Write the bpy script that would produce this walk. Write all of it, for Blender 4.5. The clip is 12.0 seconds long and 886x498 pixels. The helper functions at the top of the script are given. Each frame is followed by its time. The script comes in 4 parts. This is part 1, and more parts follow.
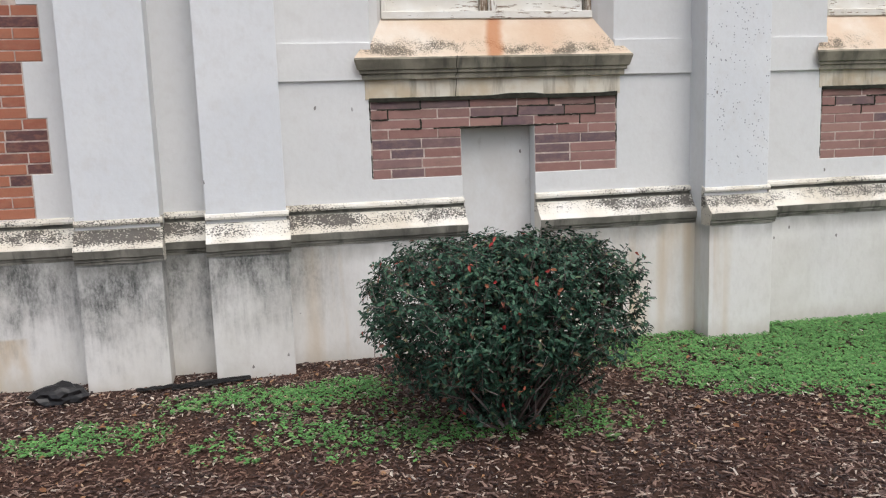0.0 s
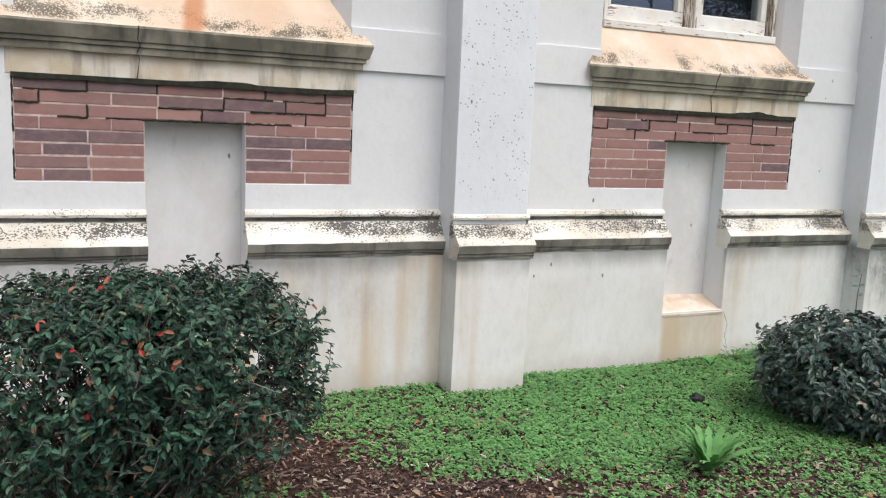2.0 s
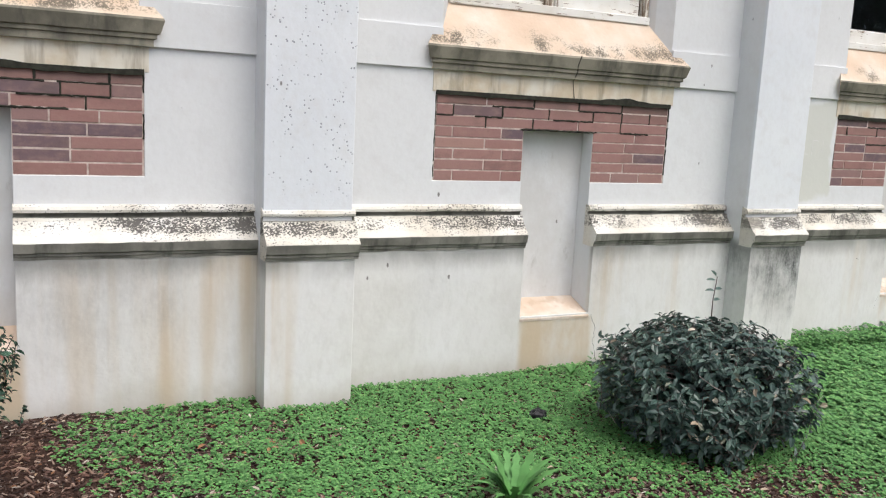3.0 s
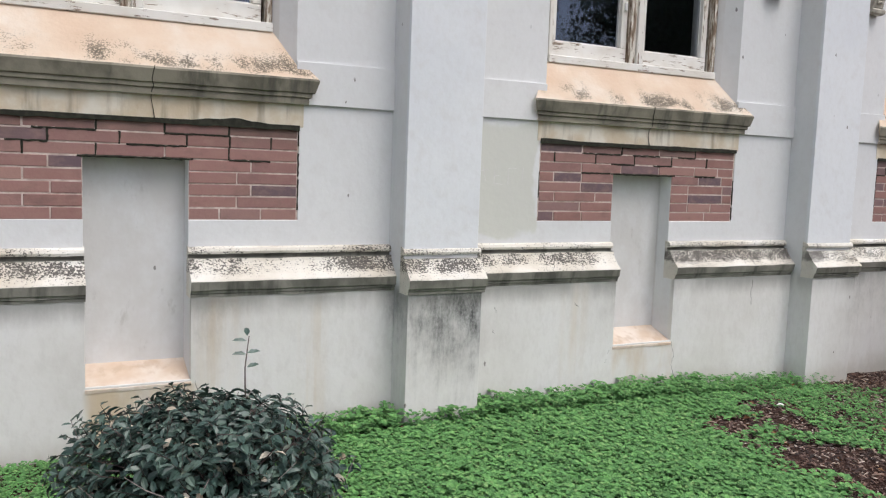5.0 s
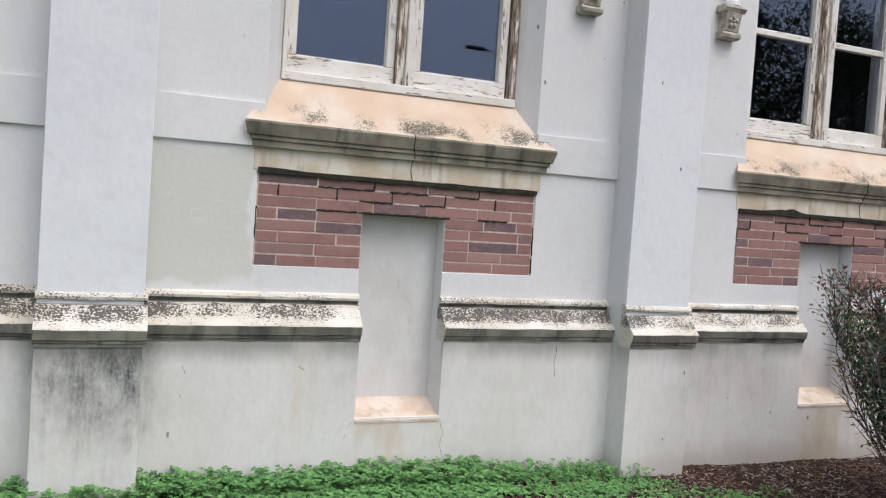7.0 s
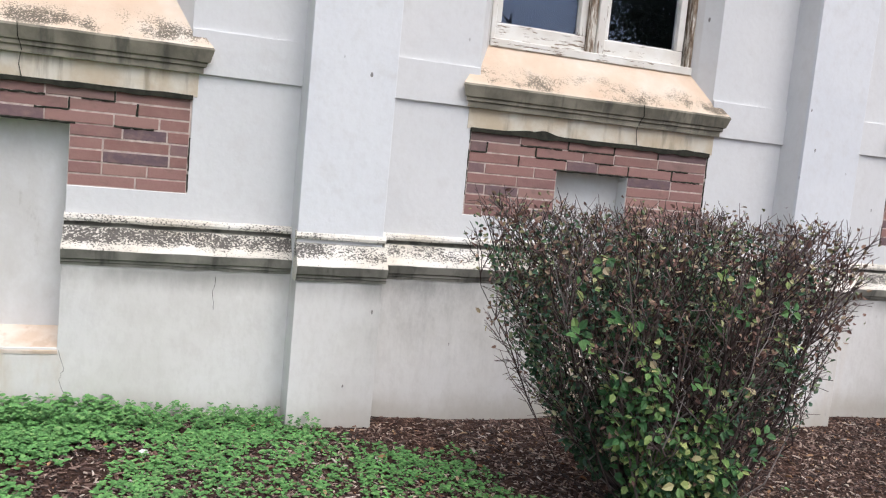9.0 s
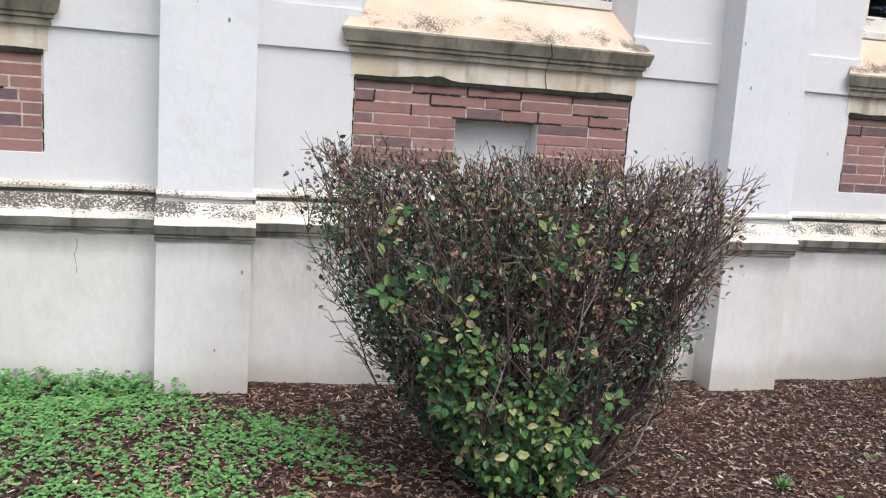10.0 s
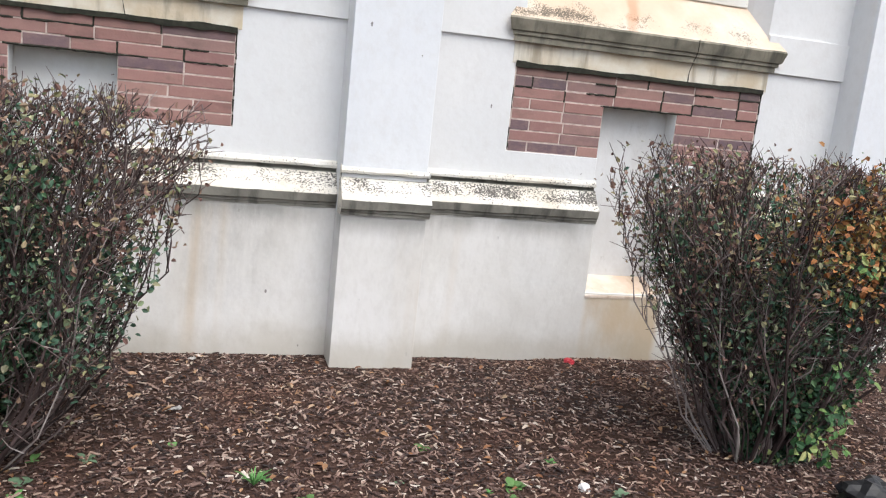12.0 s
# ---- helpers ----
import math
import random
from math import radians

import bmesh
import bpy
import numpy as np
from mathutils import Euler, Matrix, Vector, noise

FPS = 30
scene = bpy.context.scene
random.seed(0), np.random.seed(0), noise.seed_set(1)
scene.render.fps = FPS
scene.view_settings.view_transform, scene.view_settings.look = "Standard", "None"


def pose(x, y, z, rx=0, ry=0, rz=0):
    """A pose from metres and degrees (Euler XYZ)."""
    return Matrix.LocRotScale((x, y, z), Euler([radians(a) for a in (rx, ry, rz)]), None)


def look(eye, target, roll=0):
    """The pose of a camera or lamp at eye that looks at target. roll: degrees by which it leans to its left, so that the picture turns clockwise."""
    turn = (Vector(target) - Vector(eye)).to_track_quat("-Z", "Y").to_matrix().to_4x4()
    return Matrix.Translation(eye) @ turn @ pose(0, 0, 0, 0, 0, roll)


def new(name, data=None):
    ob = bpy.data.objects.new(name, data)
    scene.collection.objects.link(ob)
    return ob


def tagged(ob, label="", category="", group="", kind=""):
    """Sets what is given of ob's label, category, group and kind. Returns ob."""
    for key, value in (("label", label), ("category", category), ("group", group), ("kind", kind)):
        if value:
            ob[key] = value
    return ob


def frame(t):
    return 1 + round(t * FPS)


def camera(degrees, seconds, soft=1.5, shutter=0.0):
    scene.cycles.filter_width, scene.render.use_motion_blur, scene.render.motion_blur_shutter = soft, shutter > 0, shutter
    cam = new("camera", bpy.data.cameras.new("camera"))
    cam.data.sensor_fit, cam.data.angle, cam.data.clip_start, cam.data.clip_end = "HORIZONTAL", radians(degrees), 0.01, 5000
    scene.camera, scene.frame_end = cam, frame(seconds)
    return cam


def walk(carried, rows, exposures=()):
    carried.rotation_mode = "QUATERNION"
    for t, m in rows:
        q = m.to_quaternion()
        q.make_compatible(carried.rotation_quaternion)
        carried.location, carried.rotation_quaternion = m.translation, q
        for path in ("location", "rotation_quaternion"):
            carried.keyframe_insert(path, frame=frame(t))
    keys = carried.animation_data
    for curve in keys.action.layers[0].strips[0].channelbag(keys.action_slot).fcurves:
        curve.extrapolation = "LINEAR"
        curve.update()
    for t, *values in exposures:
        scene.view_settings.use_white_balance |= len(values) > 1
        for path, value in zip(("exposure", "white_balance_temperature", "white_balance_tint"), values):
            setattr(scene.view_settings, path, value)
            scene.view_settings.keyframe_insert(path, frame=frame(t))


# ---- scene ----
cam = camera(56.0, 12.0, soft=1.2)
PATH = [
    (0, (0.144, -0.154, 1.695), (0.552, 1.78, 1.388), -1.9),
    (0.5, (0.215, 0.051, 1.646), (0.71, 1.955, 1.287), 0.3),
    (1, (0.344, 0.27, 1.665), (1.028, 2.112, 1.292), 1.8),
    (1.5, (0.69, 0.44, 1.68), (1.45, 2.261, 1.355), 2.2),
    (2, (1.111, 0.708, 1.677), (1.909, 2.518, 1.384), 2.5),
    (2.5, (1.579, 0.787, 1.686), (2.426, 2.576, 1.395), 2.6),
    (2.7, (1.766, 0.801, 1.695), (2.617, 2.584, 1.382), 2.7),
    (4.3, (3.632, 0.85, 1.616), (4.509, 2.627, 1.348), 3.7),
    (4.5, (3.869, 0.805, 1.633), (4.76, 2.578, 1.386), 2.9),
    (5, (4.39, 0.751, 1.654), (5.299, 2.522, 1.455), 2.1),
    (5.5, (4.917, 0.835, 1.664), (5.81, 2.618, 1.503), 2.2),
    (6, (5.419, 0.806, 1.665), (6.286, 2.605, 1.547), 3.0),
    (6.5, (5.954, 0.771, 1.676), (6.801, 2.581, 1.585), 4.2),
    (7, (6.55, 0.721, 1.659), (7.324, 2.563, 1.578), 3.9),
    (7.5, (7.114, 0.652, 1.685), (7.882, 2.494, 1.545), 5.0),
    (7.7, (7.329, 0.655, 1.694), (8.164, 2.466, 1.542), 5.3),
    (9.3, (9.148, 0.525, 1.608), (9.765, 2.413, 1.376), 4.9),
    (9.5, (9.362, 0.498, 1.625), (9.939, 2.396, 1.37), 4.3),
    (10, (9.874, 0.55, 1.611), (10.402, 2.456, 1.311), 3.8),
    (10.5, (10.421, 0.548, 1.6), (10.967, 2.446, 1.283), 3.8),
    (11, (10.968, 0.558, 1.6), (11.555, 2.44, 1.264), 5.8),
    (11.5, (11.563, 0.573, 1.615), (12.15, 2.454, 1.273), 5.8),
    (12, (12.104, 0.555, 1.614), (12.679, 2.435, 1.25), 6.0),
]
EXPOSURES = [(0.0, 0.28, 6560, 10), (1.0, 0.42, 6560, 10), (2.5, 0.5, 6530, 10), (4.5, 0.33, 6480, 11), (5.5, 0.22, 6430, 12), (7.5, 0.33, 6400, 12), (9.5, 0.6, 6390, 12), (10.5, 0.72, 6390, 11), (12.0, 0.80, 6400, 9)]
walk(cam, [(t, look(eye, target, roll)) for t, eye, target, roll in PATH], EXPOSURES)
PITCH = 3.256          # bay spacing
BAY0 = 1.667           # centre of the first bay
BAYS = [BAY0 + PITCH * k for k in range(5)]
PIERS = [0.024 + 3.266 * k for k in range(6)]
CORNER_PIER = -0.712
rnd = random.Random(7)

# ---- world and light ----
world = bpy.data.worlds.new("overcast")
scene.world = world
world.use_nodes = True
wn, wl = world.node_tree.nodes, world.node_tree.links
sky = wn.new("ShaderNodeTexSky")
sky.sky_type = "NISHITA"
sky.sun_disc = False
sky.sun_elevation = radians(62)
sky.sun_rotation = radians(160)
sky.air_density = 1.0
sky.dust_density = 4.0
soften = wn.new("ShaderNodeHueSaturation")
soften.inputs["Saturation"].default_value = 0.55
wl.new(sky.outputs[0], soften.inputs["Color"])
wl.new(soften.outputs[0], wn["Background"].inputs["Color"])
wn["Background"].inputs["Strength"].default_value = 0.15

sun_data = bpy.data.lights.new("sun", "SUN")
sun_data.energy = 1.0
sun_data.angle = radians(50)
sun_data.color = (1.0, 0.985, 0.97)
sun = new("sun", sun_data)
sun.matrix_world = look((5, -14, 26), (0, 0, 0))


# ---- materials ----
class Nodes:
    """A small wrapper to write node materials in few lines."""

    def __init__(self, name, rough=0.8, spec=0.3):
        self.mat = bpy.data.materials.new(name)
        self.mat.use_nodes = True
        self.t = self.mat.node_tree
        self.b = self.t.nodes["Principled BSDF"]
        self.b.inputs["Roughness"].default_value = rough
        self.b.inputs["Specular IOR Level"].default_value = spec
        self.geo = self.t.nodes.new("ShaderNodeNewGeometry")

    def n(self, kind, **inputs):
        node = self.t.nodes.new(kind)
        return node

    def put(self, value, socket):
        if isinstance(value, (int, float)):
            socket.default_value = value
        elif isinstance(value, tuple):
            socket.default_value = (*value, 1) if len(value) == 3 and socket.type == "RGBA" else value
        else:
            self.t.links.new(value, socket)

    def pos(self, scale=(1, 1, 1)):
        m = self.n("ShaderNodeVectorMath")
        m.operation = "MULTIPLY"
        self.put(self.geo.outputs["Position"], m.inputs[0])
        m.inputs[1].default_value = scale
        return m.outputs[0]

    def axis(self, i):
        s = self.n("ShaderNodeSeparateXYZ")
        self.put(self.geo.outputs["Position"], s.inputs[0])
        return s.outputs[i]

    def noise(self, scale, detail=4, stretch=(1, 1, 1), rough=0.55):
        x = self.n("ShaderNodeTexNoise")
        x.inputs["Scale"].default_value = scale
        x.inputs["Detail"].default_value = detail
        x.inputs["Roughness"].default_value = rough
        self.put(self.pos(stretch), x.inputs["Vector"])
        return x.outputs[0]

    def voronoi(self, scale, stretch=(1, 1, 1)):
        x = self.n("ShaderNodeTexVoronoi")
        x.inputs["Scale"].default_value = scale
        self.put(self.pos(stretch), x.inputs["Vector"])
        return x.outputs["Distance"]

    def span(self, value, lo, hi, a=0.0, b=1.0):
        m = self.n("ShaderNodeMapRange")
        m.interpolation_type = "SMOOTHSTEP"
        self.put(value, m.inputs[0])
        for i, v in enumerate((lo, hi, a, b)):
            m.inputs[i + 1].default_value = v
        return m.outputs[0]

    def math(self, op, a, b=0.0):
        m = self.n("ShaderNodeMath")
        m.operation = op
        self.put(a, m.inputs[0])
        self.put(b, m.inputs[1])
        return m.outputs[0]

    def mul(self, *values):
        out = values[0]
        for v in values[1:]:
            out = self.math("MULTIPLY", out, v)
        return out

    def box(self, i, lo, hi, soft):
        v = self.axis(i)
        return self.mul(self.span(v, lo - soft, lo + soft), self.span(v, hi - soft, hi + soft, 1, 0))

    def mix(self, f, a, b):
        m = self.n("ShaderNodeMix")
        m.data_type = "RGBA"
        self.put(f, m.inputs[0])
        self.put(a, m.inputs[6])
        self.put(b, m.inputs[7])
        return m.outputs[2]

    def ramp(self, f, *stops):
        r = self.n("ShaderNodeValToRGB")
        while len(r.color_ramp.elements) < len(stops):
            r.color_ramp.elements.new(0.5)
        for e, (p, c) in zip(r.color_ramp.elements, stops):
            e.position, e.color = p, (*c, 1)
        self.put(f, r.inputs[0])
        return r.outputs[0]

    def random(self, island=False):
        if island:
            return self.geo.outputs["Random Per Island"]
        return self.n("ShaderNodeObjectInfo").outputs["Random"]

    def bump(self, height, strength=0.3, distance=0.01):
        b = self.n("ShaderNodeBump")
        b.inputs["Strength"].default_value = strength
        b.inputs["Distance"].default_value = distance
        self.put(height, b.inputs["Height"])
        self.put(b.outputs[0], self.b.inputs["Normal"])

    def done(self, colour):
        self.put(colour, self.b.inputs["Base Color"])
        return self.mat


def plaster_material():
    m = Nodes("painted_render", 0.75, 0.25)
    c = m.mix(m.span(m.noise(0.9, 5), 0.35, 0.7), (0.68, 0.69, 0.695), (0.73, 0.735, 0.735))
    # pier fronts above the plinth cap are tinted cooler and lighter
    front_tint = m.mul(m.span(m.axis(1), 5.0, 5.02, 1, 0), m.span(m.axis(2), 1.14, 1.19))
    c = m.mix(front_tint, c, m.mix(m.span(m.noise(1.3, 4), 0.35, 0.65), (0.70, 0.725, 0.755), (0.745, 0.765, 0.785)))
    c = m.mix(m.mul(m.span(m.noise(9, 5), 0.5, 0.75), 0.35), c, (0.62, 0.61, 0.60))
    c = m.mix(m.mul(m.span(m.noise(30, 6, (1, 1, 0.7), 0.7), 0.42, 0.68), 0.15), c, (0.56, 0.55, 0.53))
    # lower plinth is warmer and blotched
    low = m.span(m.axis(2), 0.9, 1.0, 1, 0)
    warm = m.ramp(m.noise(1.6, 6), (0.3, (0.65, 0.635, 0.60)), (0.5, (0.73, 0.72, 0.695)), (0.75, (0.765, 0.76, 0.755)))
    low = m.mul(low, m.span(m.axis(1), 5.12, 5.16, 1, 0))
    warm = m.mix(m.mul(m.span(m.noise(22, 6, (1, 1, 0.5), 0.7), 0.42, 0.68), 0.22), warm, (0.52, 0.50, 0.46))
    c = m.mix(low, c, warm)
    # ochre runs below the sills
    runs = m.mul(m.span(m.noise(1.1, 3, (1.6, 1, 0.12)), 0.56, 0.72), low, m.span(m.noise(6, 4, (1.5, 1, 0.1)), 0.35, 0.65))
    c = m.mix(m.mul(runs, 0.8), c, (0.56, 0.43, 0.27))
    # ochre bloom on the plinth below each niche ledge
    bay = m.math("SUBTRACT", m.math("FLOORED_MODULO", m.math("ADD", m.axis(0), PITCH / 2 - BAY0), PITCH), PITCH / 2)
    off = m.math("ABSOLUTE", m.math("SUBTRACT", bay, 0.02))
    bloom = m.mul(m.span(off, 0.235, 0.29, 1, 0), m.span(m.axis(2), 0.47, 0.49, 1, 0), m.span(m.noise(2.4, 5, (1.5, 1, 0.6)), 0.28, 0.6), m.span(m.axis(1), 5.12, 5.16, 1, 0))
    c = m.mix(m.mul(bloom, 0.85), c, (0.56, 0.44, 0.29))
    # recess shade painted into the niche backs as grey, plus mottled weathering
    inner = m.span(m.axis(1), 5.30, 5.31)
    c = m.mix(m.mul(inner, m.span(m.noise(2.5, 6, (1, 1, 0.7), 0.65), 0.3, 0.62), 0.75), c, (0.57, 0.555, 0.53))
    c = m.mix(m.mul(inner, m.span(m.noise(6, 7, (1.2, 1, 0.5), 0.75), 0.58, 0.7), 0.4), c, (0.36, 0.34, 0.31))
    # sooty streaks hanging from the moulding, stronger on some piers
    x = m.axis(0)
    strong = m.math("ADD", m.mul(m.span(x, 0.2, 0.75, 1, 0.0), 1.0), m.mul(m.box(0, 6.30, 6.86, 0.12), 1.05))
    strong = m.math("ADD", strong, m.mul(m.box(0, 10.0, 11.0, 0.1), 0.25))
    strong = m.math("ADD", strong, m.mul(m.span(m.noise(0.7, 2, (1, 0, 0)), 0.42, 0.7), 0.36))
    streak = m.math("ADD", m.mul(m.noise(22, 6, (1.4, 1.4, 0.16), 0.7), 0.36), m.mul(m.noise(3.0, 7, (1, 1, 0.75), 0.7), 0.64))
    reach = m.math("ADD", m.axis(2), m.mul(m.math("SUBTRACT", streak, 0.5), 1.5))
    outer = m.span(m.axis(1), 5.12, 5.16, 1, 0)
    drip = m.mul(m.span(reach, 0.30, 0.98), low, strong, outer)
    patch = m.mul(m.span(m.noise(4.5, 7, (1, 1, 0.6), 0.75), 0.3, 0.62), m.span(m.noise(70, 5, (1, 1, 0.45), 0.75), 0.33, 0.58, 0.55, 1.0))
    c = m.mix(m.mul(drip, m.math("ADD", m.mul(patch, 0.75), 0.25)), c, (0.085, 0.09, 0.088))
    band = m.mul(m.span(m.math("ADD", m.axis(2), m.mul(streak, 0.12)), 0.85, 0.99), low, outer, m.span(m.noise(3, 4, (1, 1, 0.2)), 0.25, 0.55))
    c = m.mix(m.mul(band, 0.62), c, (0.16, 0.16, 0.145))
    # damp splash line at the ground
    splash = m.span(m.math("ADD", m.axis(2), m.mul(m.noise(5, 4), 0.22)), 0.2, 0.42, 1, 0)
    c = m.mix(m.mul(splash, 0.5), c, (0.40, 0.36, 0.28))
    # greenish repainted patch beside the third panel
    edge = m.mul(m.math("SUBTRACT", m.noise(5, 3), 0.5), 0.16)
    px = m.math("ADD", m.axis(0), edge)
    pz = m.math("ADD", m.axis(2), edge)
    green = m.mul(m.span(px, 6.7, 6.74), m.span(px, 7.30, 7.33, 1, 0), m.span(pz, 1.21, 1.25), m.span(pz, 1.90, 1.95, 1, 0), m.span(m.axis(1), 5.1, 5.15))
    c = m.mix(m.mul(green, 0.85), c, (0.60, 0.605, 0.55))
    # pock marks where paint has flaked from the second pier
    pocks = m.mul(m.span(m.voronoi(44), 0.16, 0.26, 1, 0), m.span(m.noise(8, 3), 0.46, 0.54), m.box(0, 3.0, 3.56, 0.02), m.span(m.axis(2), 1.2, 1.35), m.span(m.axis(1), 5.02, 5.05, 1, 0))
    c = m.mix(m.mul(pocks, 0.85), c, (0.22, 0.23, 0.26))
    chipped = m.math("ADD", m.voronoi(7.0, (1, 1, 0.55)), m.mul(m.math("SUBTRACT", m.noise(60, 3), 0.5), 0.07))
    specks = m.mul(m.span(chipped, 0.045, 0.058, 1, 0), m.span(m.noise(2.3, 2), 0.46, 0.52))
    c = m.mix(m.mul(specks, 0.8), c, (0.1, 0.09, 0.08))
    h = m.math("ADD", m.mul(m.noise(2.2, 4), 1.2), m.mul(m.noise(38, 4), 0.22))
    h = m.math("SUBTRACT", h, m.mul(pocks, 0.3))
    m.bump(h, 0.42, 0.012)
    return m.done(c)


def moulding_material():
    m = Nodes("lichened_moulding", 0.85, 0.2)
    c = m.ramp(m.noise(3.2, 6), (0.3, (0.60, 0.55, 0.46)), (0.55, (0.74, 0.71, 0.64)), (0.75, (0.80, 0.79, 0.76)))
    dirt = m.math("ADD", m.mul(m.span(m.noise(1.7, 4), 0.32, 0.62), 0.30), m.mul(m.noise(7, 6, (0.8, 1, 1), 0.7), 0.8))
    soot = m.math("ADD", m.span(m.axis(0), 0.2, 0.9, 0.06, 0.0), m.mul(m.box(0, 6.3, 6.8, 0.03), 0.22))
    dirt = m.math("ADD", dirt, soot)
    foot = m.mul(m.span(m.axis(2), 1.03, 1.07, 0.6, 1.0), m.span(m.axis(2), 1.10, 1.145, 1.0, 0.72))
    fine = m.math("ADD", m.mul(m.noise(120, 3, (0.75, 1, 1), 0.6), 1.35), m.mul(dirt, foot, 0.9))
    grime = m.span(fine, 1.15, 1.25)
    c = m.mix(m.mul(m.span(dirt, 0.45, 0.75), 0.3), c, (0.42, 0.38, 0.31))
    c = m.mix(m.mul(grime, 0.88), c, (0.05, 0.045, 0.042))
    m.bump(m.noise(45, 5), 0.35, 0.006)
    return m.done(c)


def fascia_material(name, a, b, drips=(0.07, 0.07, 0.06)):
    m = Nodes(name, 0.85, 0.2)
    c = m.mix(m.span(m.noise(5, 5), 0.35, 0.65), a, b)
    c = m.mix(m.mul(m.span(m.noise(9, 5, (1.3, 1, 0.2)), 0.5, 0.68), 0.7), c, drips)
    m.bump(m.noise(50, 4), 0.3, 0.005)
    return m.done(c)


def sill_material():
    m = Nodes("stained_sill", 0.8, 0.2)
    c = m.ramp(m.noise(2.6, 5), (0.3, (0.60, 0.44, 0.32)), (0.52, (0.66, 0.53, 0.41)), (0.74, (0.72, 0.66, 0.58)))
    z = m.math("ADD", m.axis(2), m.mul(m.noise(4.5, 4), 0.16))
    low = m.mul(m.span(z, 2.22, 2.36, 1, 0), m.span(z, 2.15, 2.19, 0.25, 1))
    cloud = m.mul(m.span(m.noise(3.4, 5, (1, 1, 1), 0.65), 0.36, 0.62), low)
    speck = m.span(m.math("ADD", m.mul(m.noise(110, 3, (1, 1, 1), 0.6), 1.35), m.mul(cloud, 0.40)), 0.93, 1.0)
    c = m.mix(m.mul(cloud, 0.22), c, (0.45, 0.38, 0.28))
    c = m.mix(m.mul(speck, cloud, 0.9), c, (0.11, 0.095, 0.075))
    lip = m.span(m.axis(2), 2.085, 2.115, 1, 0)
    c = m.mix(m.mul(lip, 0.4), c, (0.75, 0.66, 0.52))
    # rust runs below iron fixings on the first and last windows
    x = m.math("ADD", m.axis(0), m.mul(m.axis(2), -0.22))
    wob = m.math("ADD", x, m.mul(m.math("SUBTRACT", m.noise(6, 3), 0.5), 0.07))
    rust = m.math("ADD", m.mul(m.span(wob, 1.11, 1.16), m.span(wob, 1.20, 1.26, 1, 0)), m.mul(m.span(wob, 14.02, 14.06), m.span(wob, 14.09, 14.14, 1, 0), 0.6))
    c = m.mix(m.mul(rust, 0.75), c, (0.45, 0.17, 0.06))
    m.bump(m.noise(40, 5), 0.35, 0.006)
    return m.done(c)


def brick_material(name, stops, dusty):
    m = Nodes(name, 0.85, 0.2)
    c = m.ramp(m.random(), *stops)
    c = m.mix(m.mul(m.span(m.noise(24, 6, (0.6, 1, 1), 0.7), 0.4, 0.72), 0.4), c, dusty)
    c = m.mix(m.mul(m.span(m.noise(5, 5, (1, 1, 1.6), 0.65), 0.5, 0.72), 0.45), c, (0.14, 0.10, 0.09))
    # upper courses are darker in patches, most towards the panel's top
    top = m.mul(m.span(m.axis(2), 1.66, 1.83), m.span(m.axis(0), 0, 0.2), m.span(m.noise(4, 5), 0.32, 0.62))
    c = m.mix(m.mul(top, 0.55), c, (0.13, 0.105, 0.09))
    m.bump(m.noise(70, 5), 0.4, 0.003)
    return m.done(c)


def paint_material(name, grain_scale):
    m = Nodes(name, 0.65, 0.3)
    c = m.mix(m.span(m.noise(5, 3), 0.35, 0.65), (0.70, 0.67, 0.61), (0.78, 0.77, 0.73))
    along = m.n("ShaderNodeTexNoise")
    along.inputs["Scale"].default_value = 1.0
    along.inputs["Detail"].default_value = 6
    along.inputs["Roughness"].default_value = 0.62
    co = m.n("ShaderNodeTexCoord")
    sc = m.n("ShaderNodeVectorMath")
    sc.operation = "MULTIPLY"
    sc.inputs[1].default_value = grain_scale
    m.put(co.outputs["Object"], sc.inputs[0])
    m.put(sc.outputs[0], along.inputs["Vector"])
    grain = along.outputs[0]
    peel = m.span(m.math("ADD", grain, m.mul(m.span(m.noise(1.9, 3), 0.3, 0.7), 0.14)), 0.675, 0.72)
    wood = m.mix(m.span(m.noise(60, 3), 0.4, 0.6), (0.17, 0.11, 0.065), (0.30, 0.24, 0.18))
    c = m.mix(m.mul(peel, 0.9), c, wood)
    m.bump(m.math("SUBTRACT", 1.0, peel), 0.5, 0.002)
    return m.done(c)


def bare_wood_material():
    m = Nodes("bare_weathered_wood", 0.8, 0.2)
    g = m.noise(34, 6, (1.5, 1.5, 0.22), 0.68)
    c = m.ramp(g, (0.36, (0.11, 0.075, 0.05)), (0.46, (0.25, 0.19, 0.14)), (0.52, (0.40, 0.35, 0.29)), (0.57, (0.68, 0.65, 0.58)))
    m.bump(g, 0.5, 0.003)
    return m.done(c)


def glass_material():
    m = Nodes("window_glass", 0.0, 0.5)
    m.b.inputs["Transmission Weight"].default_value = 1.0
    m.b.inputs["IOR"].default_value = 1.75
    m.b.inputs["Specular Tint"].default_value = (0.60, 0.71, 1.0, 1)
    m.bump(m.noise(1.3, 1), 0.02, 0.02)
    return m.done((0.82, 0.88, 0.95))


def soil_material():
    m = Nodes("mulch_soil", 0.95, 0.1)
    c = m.ramp(m.noise(45, 6, (1, 1, 1), 0.7), (0.3, (0.022, 0.014, 0.011)), (0.5, (0.065, 0.038, 0.030)), (0.7, (0.14, 0.085, 0.065)))
    c = m.mix(m.mul(m.span(m.noise(1.1, 3), 0.4, 0.7), 0.5), c, (0.035, 0.022, 0.016))
    m.bump(m.noise(60, 6), 0.8, 0.02)
    return m.done(c)


